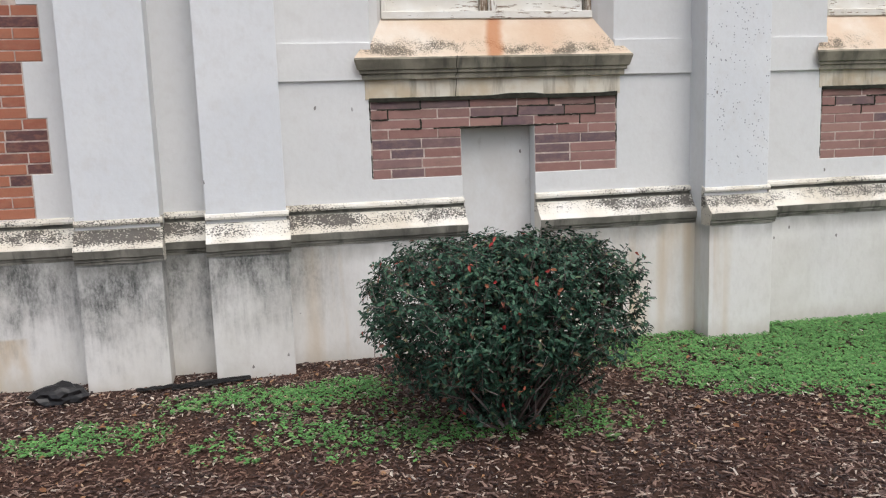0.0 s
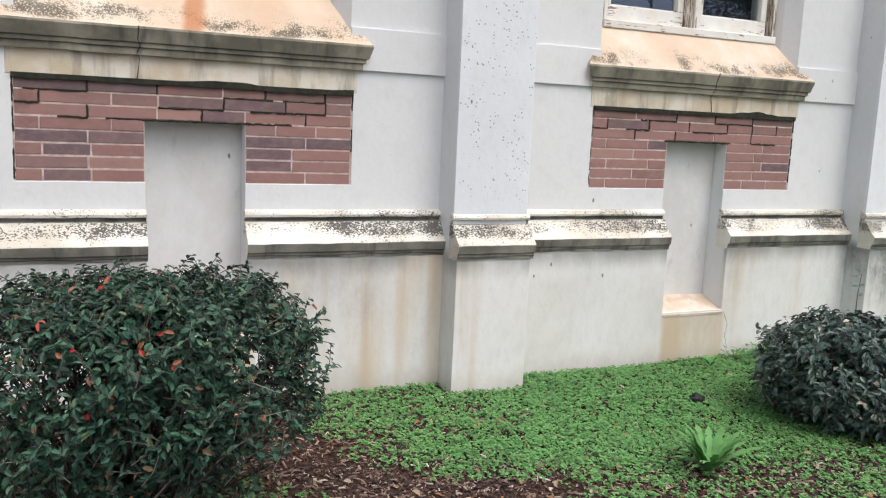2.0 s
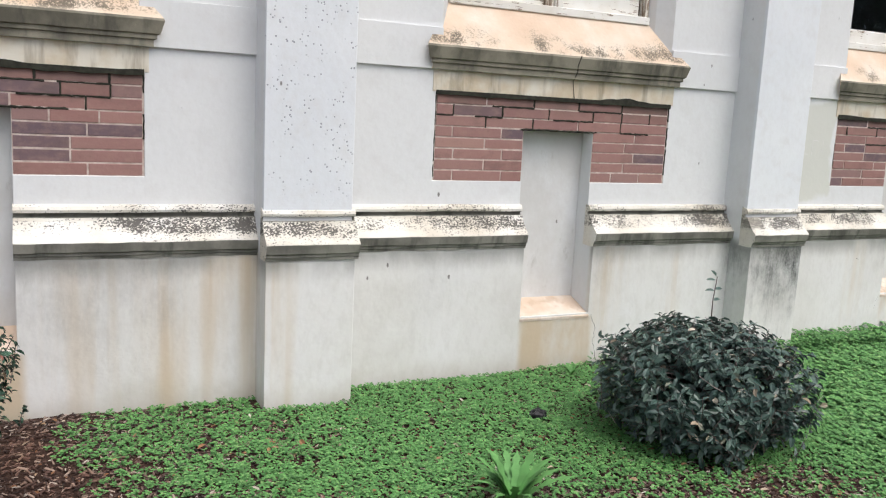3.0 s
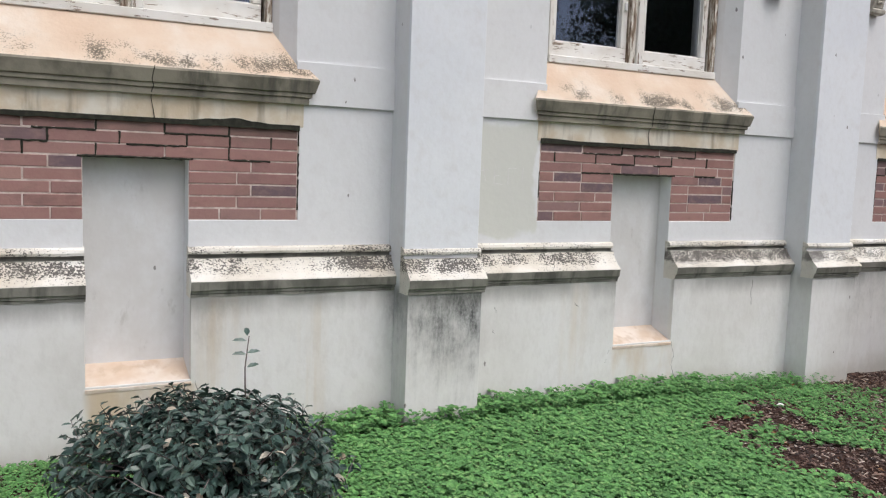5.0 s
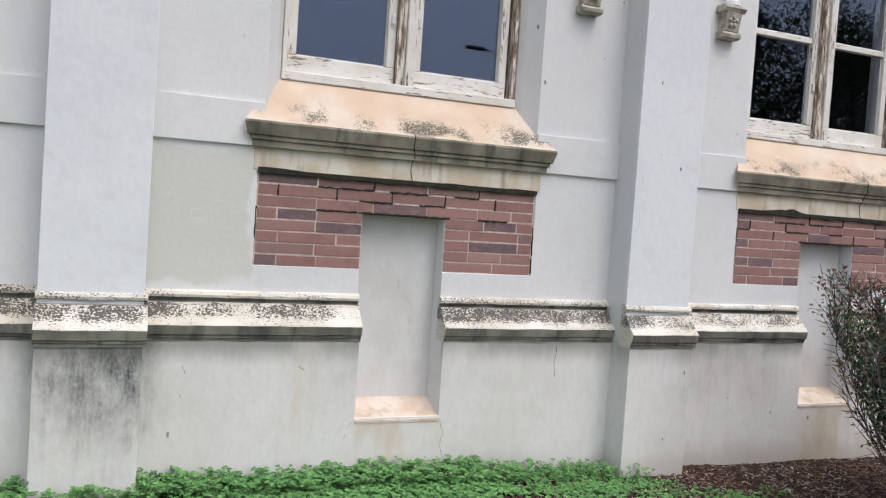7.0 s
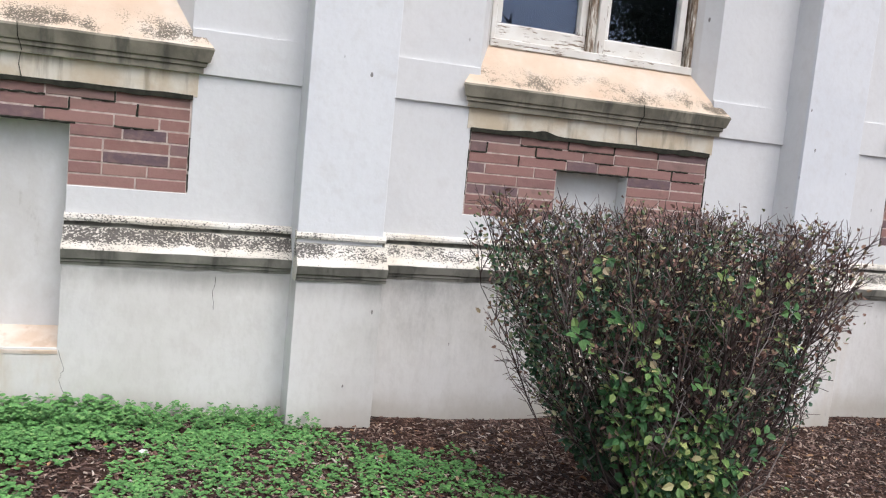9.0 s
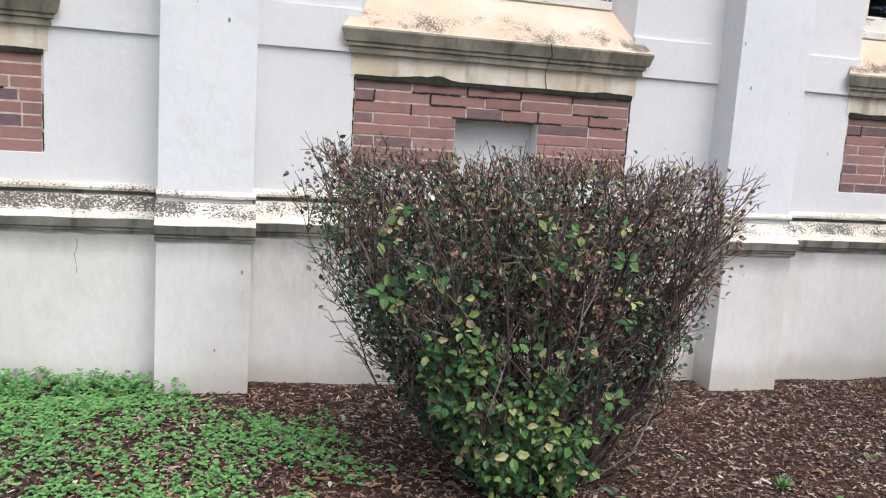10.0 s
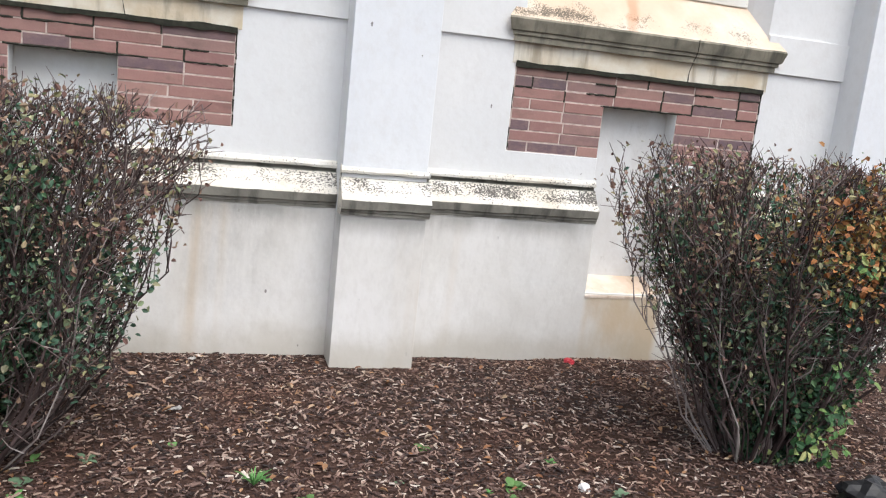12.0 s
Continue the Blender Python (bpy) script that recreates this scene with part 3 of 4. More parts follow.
# ---- window sills, lintels, niche ledges ----
def window_sill(c, k):
    bm = bmesh.new()
    rows = [(0.722, 5.345, 2.352), (0.93, 5.142, 2.092), (0.934, 5.134, 2.080), (0.915, 5.150, 2.018), (0.90, 5.160, 2.012), (0.90, 5.160, 1.994), (0.885, 5.170, 1.988), (0.885, 5.170, 1.957)]
    steps = 30
    rings = []
    for half, y, z in rows:
        ring = []
        for i in range(steps + 1):
            x = -half + 2 * half * i / steps
            d = 0.005 * noise.noise(((c + x) * 8, z * 9, 1))
            ring.append(bm.verts.new((c + x, y + d * (half > 0.8), z + d * 0.6)))
        rings.append(ring)
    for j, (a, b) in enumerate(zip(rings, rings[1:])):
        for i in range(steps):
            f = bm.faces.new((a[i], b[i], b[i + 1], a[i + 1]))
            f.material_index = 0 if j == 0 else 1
    # ends and back
    for s in (0, -1):
        side = [r[s] for r in rings]
        back_low = bm.verts.new((side[-1].co.x, 5.36, 1.957))
        back_top = bm.verts.new((side[0].co.x, 5.36, 2.352))
        f = bm.faces.new(side + [back_low, back_top])
        f.material_index = 0
    bmesh.ops.recalc_face_normals(bm, faces=bm.faces)
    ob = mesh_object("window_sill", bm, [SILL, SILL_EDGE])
    tagged(ob, ("rust-streaked " if k in (0, 4) else "") + "peach-stained sloping stone sill with black lichen", "window sill", "window sills", "structure")
    lin = box_bm(c - 0.865, c + 0.865, 5.197, 5.25, PANEL_Z1 + 0.004, 1.958, bevel=0.0015)
    part("lintel", lin, LINTEL, ob, "yellow-stained lintel course below the sill")
    # settlement crack running down through the sill edge
    verts, faces = [], []
    x = c + (-0.27, 0.08, 0.02, 0.28, 0.3)[k]
    path = [Vector((x + rnd.uniform(-0.012, 0.012), y, z)) for y, z in ((5.128, 2.095), (5.146, 2.03), (5.158, 2.0), (5.168, 1.97), (5.19, 1.94), (5.19, 1.90), (5.19, 1.84))]
    tube(verts, faces, path, [0.0025, 0.003, 0.0025, 0.0025, 0.002, 0.002, 0.003])
    raw_object("crack", verts, faces, MOSS, ob, "dark settlement crack")
    # mossy gap between lintel and bricks
    bm = bmesh.new()
    n = 70
    low, high = [], []
    for i in range(n + 1):
        x = c - PANEL_W + 2 * PANEL_W * i / n
        a = abs(noise.noise((x * 6, 2, k))) ** 1.2
        b = max(0, noise.noise((x * 2.5, 7, k)))
        low.append((x, PANEL_Z1 - 0.011 - 0.02 * a))
        high.append((x, PANEL_Z1 + 0.012 + 0.06 * a * b + 0.022 * b))
    fr, bk = [], []
    for x, z in low + high[::-1]:
        fr.append(bm.verts.new((x, 5.188, z)))
        bk.append(bm.verts.new((x, 5.215, z)))
    m = len(fr)
    for i in range(n):
        bm.faces.new((fr[i], fr[i + 1], fr[m - 2 - i], fr[m - 1 - i]))
    for i in range(m):
        bm.faces.new((fr[i], bk[i], bk[(i + 1) % m], fr[(i + 1) % m]))
    part("moss_line", bm, MOSS, ob, "dark mossy open joint")


def niche_ledge(c):
    bm = bmesh.new()
    x0, x1 = c + 0.005 - NICHE_W - 0.002, c + 0.005 + NICHE_W + 0.002
    extrude_profile(bm, [(5.33, 0.575), (5.115, 0.496), (5.106, 0.486), (5.107, 0.47), (5.33, 0.47)], x0, x1, [0] * 5, 8, 0.003)
    ob = mesh_object("niche_ledge", bm, [LEDGE])
    tagged(ob, "ochre-stained sloping ledge at the foot of the niche", "ledge", "niche ledges", "structure")


# ---- windows ----
def window(c, k):
    win = tagged(new("window_%d" % (k + 1)), "weathered timber casement window with peeling cream paint", "window", kind="structure")
    win.location = (c, 5.40, 2.345)

    def bar(name, x0, x1, y0, y1, z0, z1, mat=PAINT, label="", parent=win):
        bm = box_bm(x0, x1, y0, y1, z0, z1, bevel=0.004)
        if mat is PAINT and x1 - x0 > z1 - z0:
            mat = PAINT_FLAT
        return part(name, bm, mat, parent, label)

    h = WIN_Z1 - 2.345
    bar("frame_bottom", -0.722, 0.722, -0.075, 0.06, 0.0, 0.05, label="flaking cream bottom rail")
    for s in (-1, 1):
        bar("frame_side", min(s * 0.72, s * 0.69), max(s * 0.72, s * 0.69), -0.06, 0.06, 0.05, h, WOOD if s > 0 else PAINT)
    bar("frame_top", -0.72, 0.72, -0.06, 0.06, h - 0.05, h - 0.001)
    bar("mullion", -0.055, -0.006, -0.055, 0.06, 0.05, h - 0.05, WOOD, "bare weathered timber mullion")
    bar("mullion_cover", -0.004, 0.055, -0.07, 0.06, 0.05, h - 0.05, PAINT, "cream painted mullion strip")
    for x0, x1 in ((-0.689, -0.056), (0.056, 0.672)):
        sash = new("sash")
        sash.parent = win
        bar("sash_rail", x0, x1, -0.015, 0.045, 0.052, 0.150, parent=sash)
        bar("sash_stile", x0, x0 + 0.05, -0.015, 0.045, 0.151, h - 0.12, parent=sash)
        bar("sash_stile", x1 - 0.05, x1, -0.015, 0.045, 0.151, h - 0.12, parent=sash)
        bar("sash_rail", x0, x1, -0.015, 0.045, h - 0.119, h - 0.052, parent=sash)
        bar("glazing_bar", x0 + 0.051, x1 - 0.051, -0.008, 0.04, 0.745, 0.785, parent=sash)
        for z0, z1 in ((0.148, 0.747), (0.783, h - 0.117)):
            g = part("pane", box_bm(x0 + 0.048, x1 - 0.048, 0.018, 0.022, z0, z1), GLASS, sash, "dark reflecting glass pane")
            g.visible_shadow = False
            for e in (x0 + 0.051, x1 - 0.058):
                bar("putty_bead", e, e + 0.007, 0.008, 0.0175, z0 + 0.01, z1 - 0.004, WHITE, "", sash)
            bar("putty_bead", x0 + 0.059, x1 - 0.059, 0.008, 0.0175, z0 + 0.003, z0 + 0.011, WHITE, "", sash)
        bar("latch", (x1 - 0.035) if x0 < 0 else (x0 + 0.012), (x1 - 0.012) if x0 < 0 else (x0 + 0.035), -0.03, -0.016, 0.40, 0.46, WHITE, "small painted latch", sash)
    if k == 0:
        blind = tagged(mesh_object("roller_blind", box_bm(c - 0.66, c + 0.66, 5.475, 5.479, 2.42, 4.2), BLIND), "white roller blind drawn down behind the glass", "blind")
    for s in (-1, 1):
        bm = bmesh.new()
        pts = [(s * 0.822, 5.201), (s * 0.724, 5.345), (s * 0.724, 5.60), (s * 0.822, 5.60)]
        lo = [bm.verts.new((c + x, y, 2.03)) for x, y in pts]
        hi = [bm.verts.new((c + x, y, WIN_Z1 - 0.002)) for x, y in pts]
        bm.faces.new(lo)
        bm.faces.new(hi)
        for i in range(4):
            bm.faces.new((lo[i], lo[(i + 1) % 4], hi[(i + 1) % 4], hi[i]))
        bmesh.ops.recalc_face_normals(bm, faces=bm.faces)
        tagged(mesh_object("trim_reveal", bm, PLASTER), "splayed white rendered window reveal", "window reveal", kind="structure")


for k, c in enumerate(BAYS):
    window_sill(c, k)
    niche_ledge(c)
    window(c, k)


# ---- carved label stops beside the windows ----
def label_stop(x):
    ob = tagged(new("carved_corbel"), "small carved stone corbel with flower motif under a colonnette", "corbel", "carved corbels")
    ob.location = (x, FACE, 2.945)
    bm = bmesh.new()
    extrude_profile(bm, [(0.0, 0.045), (-0.06, 0.045), (-0.075, 0.03), (-0.07, 0.01), (-0.05, 0.0), (0.0, 0.0)], -0.075, 0.075, [0] * 6, 3, 0.003)
    part("base_roll", bm, STONE, ob)
    bm = bmesh.new()
    extrude_profile(bm, [(0.0, 0.17), (-0.085, 0.17), (-0.06, 0.05), (0.0, 0.046)], -0.06, 0.06, [0] * 4, 3, 0.003)
    part("body", bm, STONE, ob)
    bm = bmesh.new()
    for i in range(5):
        a = 2 * math.pi * i / 5 + 0.3
        bmesh.ops.create_icosphere(bm, subdivisions=1, radius=0.017, matrix=Matrix.Translation((0.028 * math.cos(a), -0.075, 0.11 + 0.028 * math.sin(a))) @ Matrix.Diagonal((1, 0.8, 1, 1)))
    bmesh.ops.create_icosphere(bm, subdivisions=1, radius=0.012, matrix=Matrix.Translation((0, -0.08, 0.11)))
    part("flower", bm, STONE, ob, "carved five-petal flower", True)
    bm = bmesh.new()
    extrude_profile(bm, [(0.0, 0.215), (-0.09, 0.215), (-0.10, 0.195), (-0.085, 0.171), (0.0, 0.171)], -0.085, 0.085, [0] * 5, 3, 0.003)
    part("abacus", bm, STONE, ob)
    verts, faces = [], []
    tube(verts, faces, [Vector((0, -0.045, z)) for z in (0.215, 0.24, 0.26, 0.9, 1.5)], [0.055, 0.05, 0.036, 0.036, 0.036], 12)
    raw_object("colonnette", verts, faces, PLASTER, ob, "slim white round shaft")


for x in (BAYS[2] + 1.10, BAYS[3] - 1.08):
    label_stop(x)


# ---- trees and lamp across the street, seen in the window glass ----
def far_tree(x, y, height, spread, seed):
    r = random.Random(seed)
    tree = tagged(new("street_tree"), "tall dark leafy street tree with uneven crown", "tree", "street trees")
    tree.location = (x, y, ground_z(x, y))
    verts, faces = [], []
    tube(verts, faces, [Vector((0, 0, -0.1)), Vector((0.1, 0, height * 0.2)), Vector((0.0, 0.15, height * 0.45)), Vector((0.1, 0, height * 0.8))], [0.28, 0.22, 0.16, 0.05], 8)
    tips = []
    for i in range(26):
        z = height * r.uniform(0.25, 0.75)
        a = r.uniform(0, 6.28)
        out = spread * r.uniform(0.5, 1.0) * (1 - abs(z / height - 0.5))
        tip = Vector((out * math.cos(a), out * math.sin(a), z + height * r.uniform(0.05, 0.22)))
        mid = Vector((tip.x * 0.5, tip.y * 0.5, (z + tip.z) / 2 - 0.1))
        tube(verts, faces, [Vector((0.05, 0.05, z)), mid, tip], [0.08, 0.05, 0.015], 5)
        tips += [tip, mid]
    raw_object("trunk", verts, faces, BARK, tree)
    verts, faces = [], []
    for tip in tips:
        for i in range(300):
            p = tip + Vector((r.gauss(0, 0.6), r.gauss(0, 0.6), r.gauss(0, 0.55)))
            leaf(verts, faces, p, random_unit(r), random_unit(r), r.uniform(0.12, 0.2), 0.09)
    raw_object("crown", verts, faces, TREE_LEAF, tree)


for i, (x, y, h, s) in enumerate(((24.9, -14, 11, 3.2), (28.5, -15, 12, 4.0), (33.5, -14, 11, 3.8), (39, -16, 12, 4.2))):
    far_tree(x, y, h, s, 50 + i)


def street_lamp(x, y):
    lamp = tagged(new("street_lamp"), "grey steel street lamp with a curved arm", "street lamp")
    lamp.location = (x, y, ground_z(x, y))
    verts, faces = [], []
    tube(verts, faces, [Vector((0, 0, z)) for z in (0, 2, 5, 6.4)], [0.08, 0.06, 0.045, 0.04], 8)
    raw_object("post", verts, faces, STEEL, lamp)
    verts, faces = [], []
    tube(verts, faces, [Vector((-1.5 * t, 0, 6.1 + 0.9 * math.sin(t * 1.5))) for t in (0, 0.25, 0.5, 0.75, 1)], [0.03, 0.028, 0.026, 0.024, 0.024], 6)
    raw_object("arm", verts, faces, STEEL, lamp)
    part("lamp_head", box_bm(-2.1, -1.45, -0.11, 0.11, 6.93, 7.04, bevel=0.03), STEEL, lamp)


street_lamp(19.1, -14)


# ---- shrubs ----
def shrub_shape(d, half, low, top, flat):
    """Distance from the shrub's middle to its skin in direction d: a clipped, flat-topped form."""
    p = flat
    return (abs(d.x / half[0]) ** p + abs(d.y / half[1]) ** p + abs(d.z / (top if d.z > 0 else low)) ** p) ** (-1 / p)


def leafy_shrub(x, y, half, mid, top, waist, seed, count, size, mat, label, twig_count, red=0, flat=2.8, shell=0.16, gaps=0.3):
    """A clipped shrub: stems from one root, leaves thick at the skin and thin inside."""
    r = random.Random(seed)
    z0 = ground_z(x, y)
    shrub = tagged(new("shrub"), label, "shrub")
    shrub.location = (x, y, z0)
    centre = Vector((0, 0, mid))
    low = mid - 0.04

    def skin(d):
        s = shrub_shape(d, half, low, top - mid, flat)
        p = d * s
        if p.z < 0:
            f = 1 - (1 - waist) * min(1.0, (-p.z / low)) ** 1.2
            p.x *= f
            p.y *= f
        return p * (1 + 0.10 * noise.noise(d * 2.6 + Vector((seed, 0, 0))) + 0.05 * noise.noise(d * 7))

    verts, faces = [], []
    for i in range(twig_count):
        d = random_unit(r)
        if d.z < -0.5:
            d.z = -d.z
        tip = centre + skin(d) * r.uniform(0.8, 1.0)
        a = r.uniform(0, 6.28)
        root = Vector((0.11 * math.cos(a) * r.random(), 0.11 * math.sin(a) * r.random(), -0.03))
        m1 = root.lerp(tip, 0.35) + Vector((r.uniform(-0.05, 0.05), r.uniform(-0.05, 0.05), -0.03))
        m2 = root.lerp(tip, 0.7) + Vector((r.uniform(-0.05, 0.05), r.uniform(-0.05, 0.05), 0.02))
        tube(verts, faces, [root, m1, m2, tip], [r.uniform(0.006, 0.013), 0.006, 0.004, 0.0015], 4)
    raw_object("branchwork", verts, faces, TWIG, shrub, "thin brown woody stems", "stuff")
    verts, faces = [], []
    rverts, rfaces = [], []
    tverts, tfaces = [], []
    for i in range(count):
        d = random_unit(r)
        if d.z < -0.3 and r.random() < (0.6 if waist < 0.6 else 0.2):
            continue
        # gaps through which the wall and the stems show
        if noise.noise(d * 3.4 + Vector((3, seed, 1))) > gaps and r.random() < 0.8:
            continue
        s = skin(d)
        depth = 1 - abs(r.gauss(0, shell)) if r.random() < 0.85 else r.uniform(0.35, 0.95)
        ln = size * r.uniform(2.0, 4.2)
        grow = (d * 0.8 + random_unit(r) * 0.75 + Vector((0, 0, 0.45))).normalized()
        end = centre + s * min(depth, 1.03) + (random_unit(r) * 0.025)
        start = end - grow * ln
        bend = start.lerp(end, 0.5) + random_unit(r) * ln * 0.08
        tube(tverts, tfaces, [start, bend, end], [0.0022, 0.0018, 0.0012], 3)
        n_leaves = r.randint(7, 12)
        side = random_unit(r)
        for j in range(n_leaves):
            t = 0.15 + 0.85 * (j + r.random()) / n_leaves
            p = start.lerp(bend, t * 2) if t < 0.5 else bend.lerp(end, t * 2 - 1)
            flip = 1 if j % 2 else -1
            way = (grow * 0.7 + side * flip + random_unit(r) * 0.5).normalized()
            face = (d * 0.6 + Vector((0, 0, 0.7)) + random_unit(r) * 0.6).normalized()
            big = size * r.uniform(0.7, 1.2) * (1.05 - 0.3 * t)
            leaf(verts, faces, p, face, way, big, big * r.uniform(0.42, 0.56))
    raw_object("twig_growth", tverts, tfaces, TWIG, shrub, "short leafy twigs", "stuff")
    for i in range(red):
        d = random_unit(r)
        d.y = -abs(d.y)
        d.z = min(d.z, 0.35)
        p = centre + skin(d) * r.uniform(0.98, 1.02)
        for j in range(r.randint(1, 2)):
            leaf(rverts, rfaces, p, (d + random_unit(r) * 0.5), random_unit(r), size * r.uniform(0.5, 0.9), size * 0.4)
    raw_object("foliage", verts, faces, mat, shrub, "", "stuff")
    if red:
        raw_object("red_foliage", rverts, rfaces, BERRY, shrub, "scattered red and pink leaves", "stuff")
    return shrub


leafy_shrub(1.27, 3.74, (0.70, 0.52), 0.57, 0.95, 0.42, 11, 4300, 0.038, LEAF_A, "clipped dark green small-leaved shrub with red leaves", 170, 38, 3.8, 0.12, 0.25)
bush = leafy_shrub(5.01, 3.86, (0.53, 0.47), 0.30, 0.60, 0.98, 23, 1150, 0.058, LEAF_B, "low rounded shrub with glossy dark green leaves", 60, 0, 2.8, 0.10, 0.6)
sv, sf = [], []
tube(sv, sf, [Vector((0.20, 0.2, 0.45)), Vector((0.195, 0.2, 0.66)), Vector((0.21, 0.2, 0.79))], [0.004, 0.003, 0.002], 5)
raw_object("sprout_stem", sv, sf, TWIG, bush, "single upright shoot above the shrub")
for z, a in ((0.66, 0.5), (0.715, 3.1), (0.72, 0.1), (0.77, 3.0), (0.79, 1.5)):
    sv, sf = [], []
    leaf(sv, sf, Vector((0.202, 0.2, z)), Vector((0, -0.5, 1)), Vector((math.cos(a), math.sin(a) * 0.4, 0.25)), 0.06, 0.024)
    raw_object("sprout_leaf", sv, sf, LEAF_B, bush)


def twiggy_shrub(x, y, half, top, seed, stems, label, vine_side, autumn=0, creeper=230, shift=0.0, bowl=0.8):
    """A vase of bare stems with a clipped top, dry leaves above and green leaves low down."""
    r = random.Random(seed)
    shrub = tagged(new("shrub"), label, "shrub")
    shrub.location = (x, y, ground_z(x, y))
    verts, faces = [], []
    tips, mids = [], []
    lobes = []
    for i in range(22):
        a, q = i * 2.4 + r.uniform(-0.3, 0.3), math.sqrt((i + 0.5) / 22)
        lobes.append((math.cos(a) * q * 0.93, math.sin(a) * q * 0.93, r.uniform(0.93, 1.02)))

    def hull(p, slack=1.0):
        """How far out a point lies: below 1 it is inside the shrub's outline."""
        room = min(1.0, 0.22 + 0.82 * (max(p.z, 0.02) / top) ** bowl)
        return max(math.hypot((p.x - shift * min(1.0, p.z / top)) / half[0], p.y / half[1]) / room, p.z / (top * 1.02)) / slack

    for i in range(stems):
        lobe = lobes[i % len(lobes)]
        ex, ey = lobe[0] + r.gauss(0, 0.085), lobe[1] + r.gauss(0, 0.1)
        q = math.hypot(ex, ey)
        if q > 1:
            ex, ey, q = ex / q, ey / q, 1.0
        root = Vector((ex * 0.20 + r.uniform(-0.05, 0.05), ey * 0.14, -0.03))
        h = top * lobe[2] * (1 - 0.07 * q * q) * r.uniform(0.93, 1.01) + 0.05 * noise.noise((ex * 2.5, ey * 2.5, seed))
        if r.random() < 0.22:
            cut = r.uniform(0.5, 0.9)
            h *= cut
            ex, ey = ex * cut ** bowl, ey * cut ** bowl
        tip = Vector((ex * half[0] + shift, ey * half[1], h))
        path = [root]
        for t in (0.2, 0.42, 0.62, 0.82, 1.0):
            f = t ** (1.0 + (bowl - 1.0) * q)
            p = Vector((root.x + (tip.x - root.x) * f, root.y + (tip.y - root.y) * f, root.z + (tip.z - root.z) * (t ** 1.08)))
            p += Vector((r.gauss(0, 0.036), r.gauss(0, 0.036), r.gauss(0, 0.018)))
            path.append(p)
        rad = r.uniform(0.0035, 0.0085) * (1.5 if r.random() < 0.1 else 1)
        tube(verts, faces, path, [rad, rad * 0.9, rad * 0.75, rad * 0.6, rad * 0.42, rad * 0.3], 4)
        tips.append(path[-1])
        mids += [path[-2].copy(), path[-3].copy()]
        # side twigs, upright and crowded towards the clipped top
        for j in range(r.randint(13, 18)):
            t = 0.22 + 0.75 * r.random() ** 0.75
            k = min(4, int(t * 5))
            p = path[k].lerp(path[k + 1], t * 5 - k)
            out = Vector((p.x, p.y * 1.3, 0)).normalized() if p.length > 0.05 else Vector((1, 0, 0))
            ln = r.uniform(0.10, 0.34)
            d = (out * r.uniform(-0.2, 0.95) + Vector((r.gauss(0, 0.33), r.gauss(0, 0.33), 0.4 + 0.7 * t))).normalized()
            e = p + d * ln
            far = math.hypot((e.x - shift) / half[0], e.y / half[1])
            room = min(1.0, 0.22 + 0.82 * (max(e.z, 0.02) / top) ** bowl) * r.uniform(0.94, 1.03)
            if far > room:
                e.x, e.y = shift + (e.x - shift) * room / far, e.y * room / far
            if e.z > top:
                e.z = top * r.uniform(0.94, 1.01)
            m = p.lerp(e, 0.5) + Vector((r.gauss(0, 0.012), r.gauss(0, 0.012), -0.006))
            tube(verts, faces, [p, m, e], [0.0030, 0.0024, 0.0015], 3)
            tips.append(e)
            for q2 in range(3):
                b = m.lerp(e, r.random())
                f = b + (d + random_unit(r) * 0.8).normalized() * r.uniform(0.04, 0.1)
                tube(verts, faces, [b, f], [0.0020, 0.0013], 3)
    raw_object("branchwork", verts, faces, TWIG, shrub, "crowded bare brown twigs", "stuff")
    verts, faces = [], []
    for p in tips:
        for j in range(r.choice((1, 2, 3, 3, 4, 5)) if p.z > top * 0.62 else r.choice((0, 0, 1, 2))):
            at = p + Vector((r.gauss(0, 0.02), r.gauss(0, 0.02), r.gauss(-0.03, 0.04)))
            ln = r.uniform(0.016, 0.034)
            leaf(verts, faces, at, random_unit(r), random_unit(r), ln, ln * 0.6)
    raw_object("dry_foliage", verts, faces, LEAF_D, shrub, "small dry brown leaves", "stuff")
    verts, faces = [], []
    for i in range(17000):
        p = r.choice(mids)
        if noise.noise((p.x * 2.2, p.y * 2.2, p.z * 2.5 + seed)) < 0.0:
            continue
        at = p + Vector((r.gauss(0, 0.07), r.gauss(0, 0.07), r.gauss(0, 0.12)))
        if hull(at) > 0.97:
            continue
        ln = r.uniform(0.02, 0.036)
        leaf(verts, faces, at, random_unit(r) + Vector((0, -0.4, 0.4)), random_unit(r), ln, ln * 0.6)
    raw_object("sparse_foliage", verts, faces, LEAF_S, shrub, "sparse grey-green leaves among the twigs", "stuff")
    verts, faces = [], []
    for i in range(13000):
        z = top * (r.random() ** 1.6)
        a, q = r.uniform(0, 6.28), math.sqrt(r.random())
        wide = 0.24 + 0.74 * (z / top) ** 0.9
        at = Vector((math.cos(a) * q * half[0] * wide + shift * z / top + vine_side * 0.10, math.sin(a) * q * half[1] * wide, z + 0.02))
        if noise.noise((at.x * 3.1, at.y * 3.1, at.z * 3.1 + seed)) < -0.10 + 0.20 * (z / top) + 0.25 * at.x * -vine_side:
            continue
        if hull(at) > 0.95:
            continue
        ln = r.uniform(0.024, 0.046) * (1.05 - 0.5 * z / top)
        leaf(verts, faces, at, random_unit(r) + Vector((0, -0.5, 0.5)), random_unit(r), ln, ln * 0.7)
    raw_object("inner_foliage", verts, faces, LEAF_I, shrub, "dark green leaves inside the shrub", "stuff")
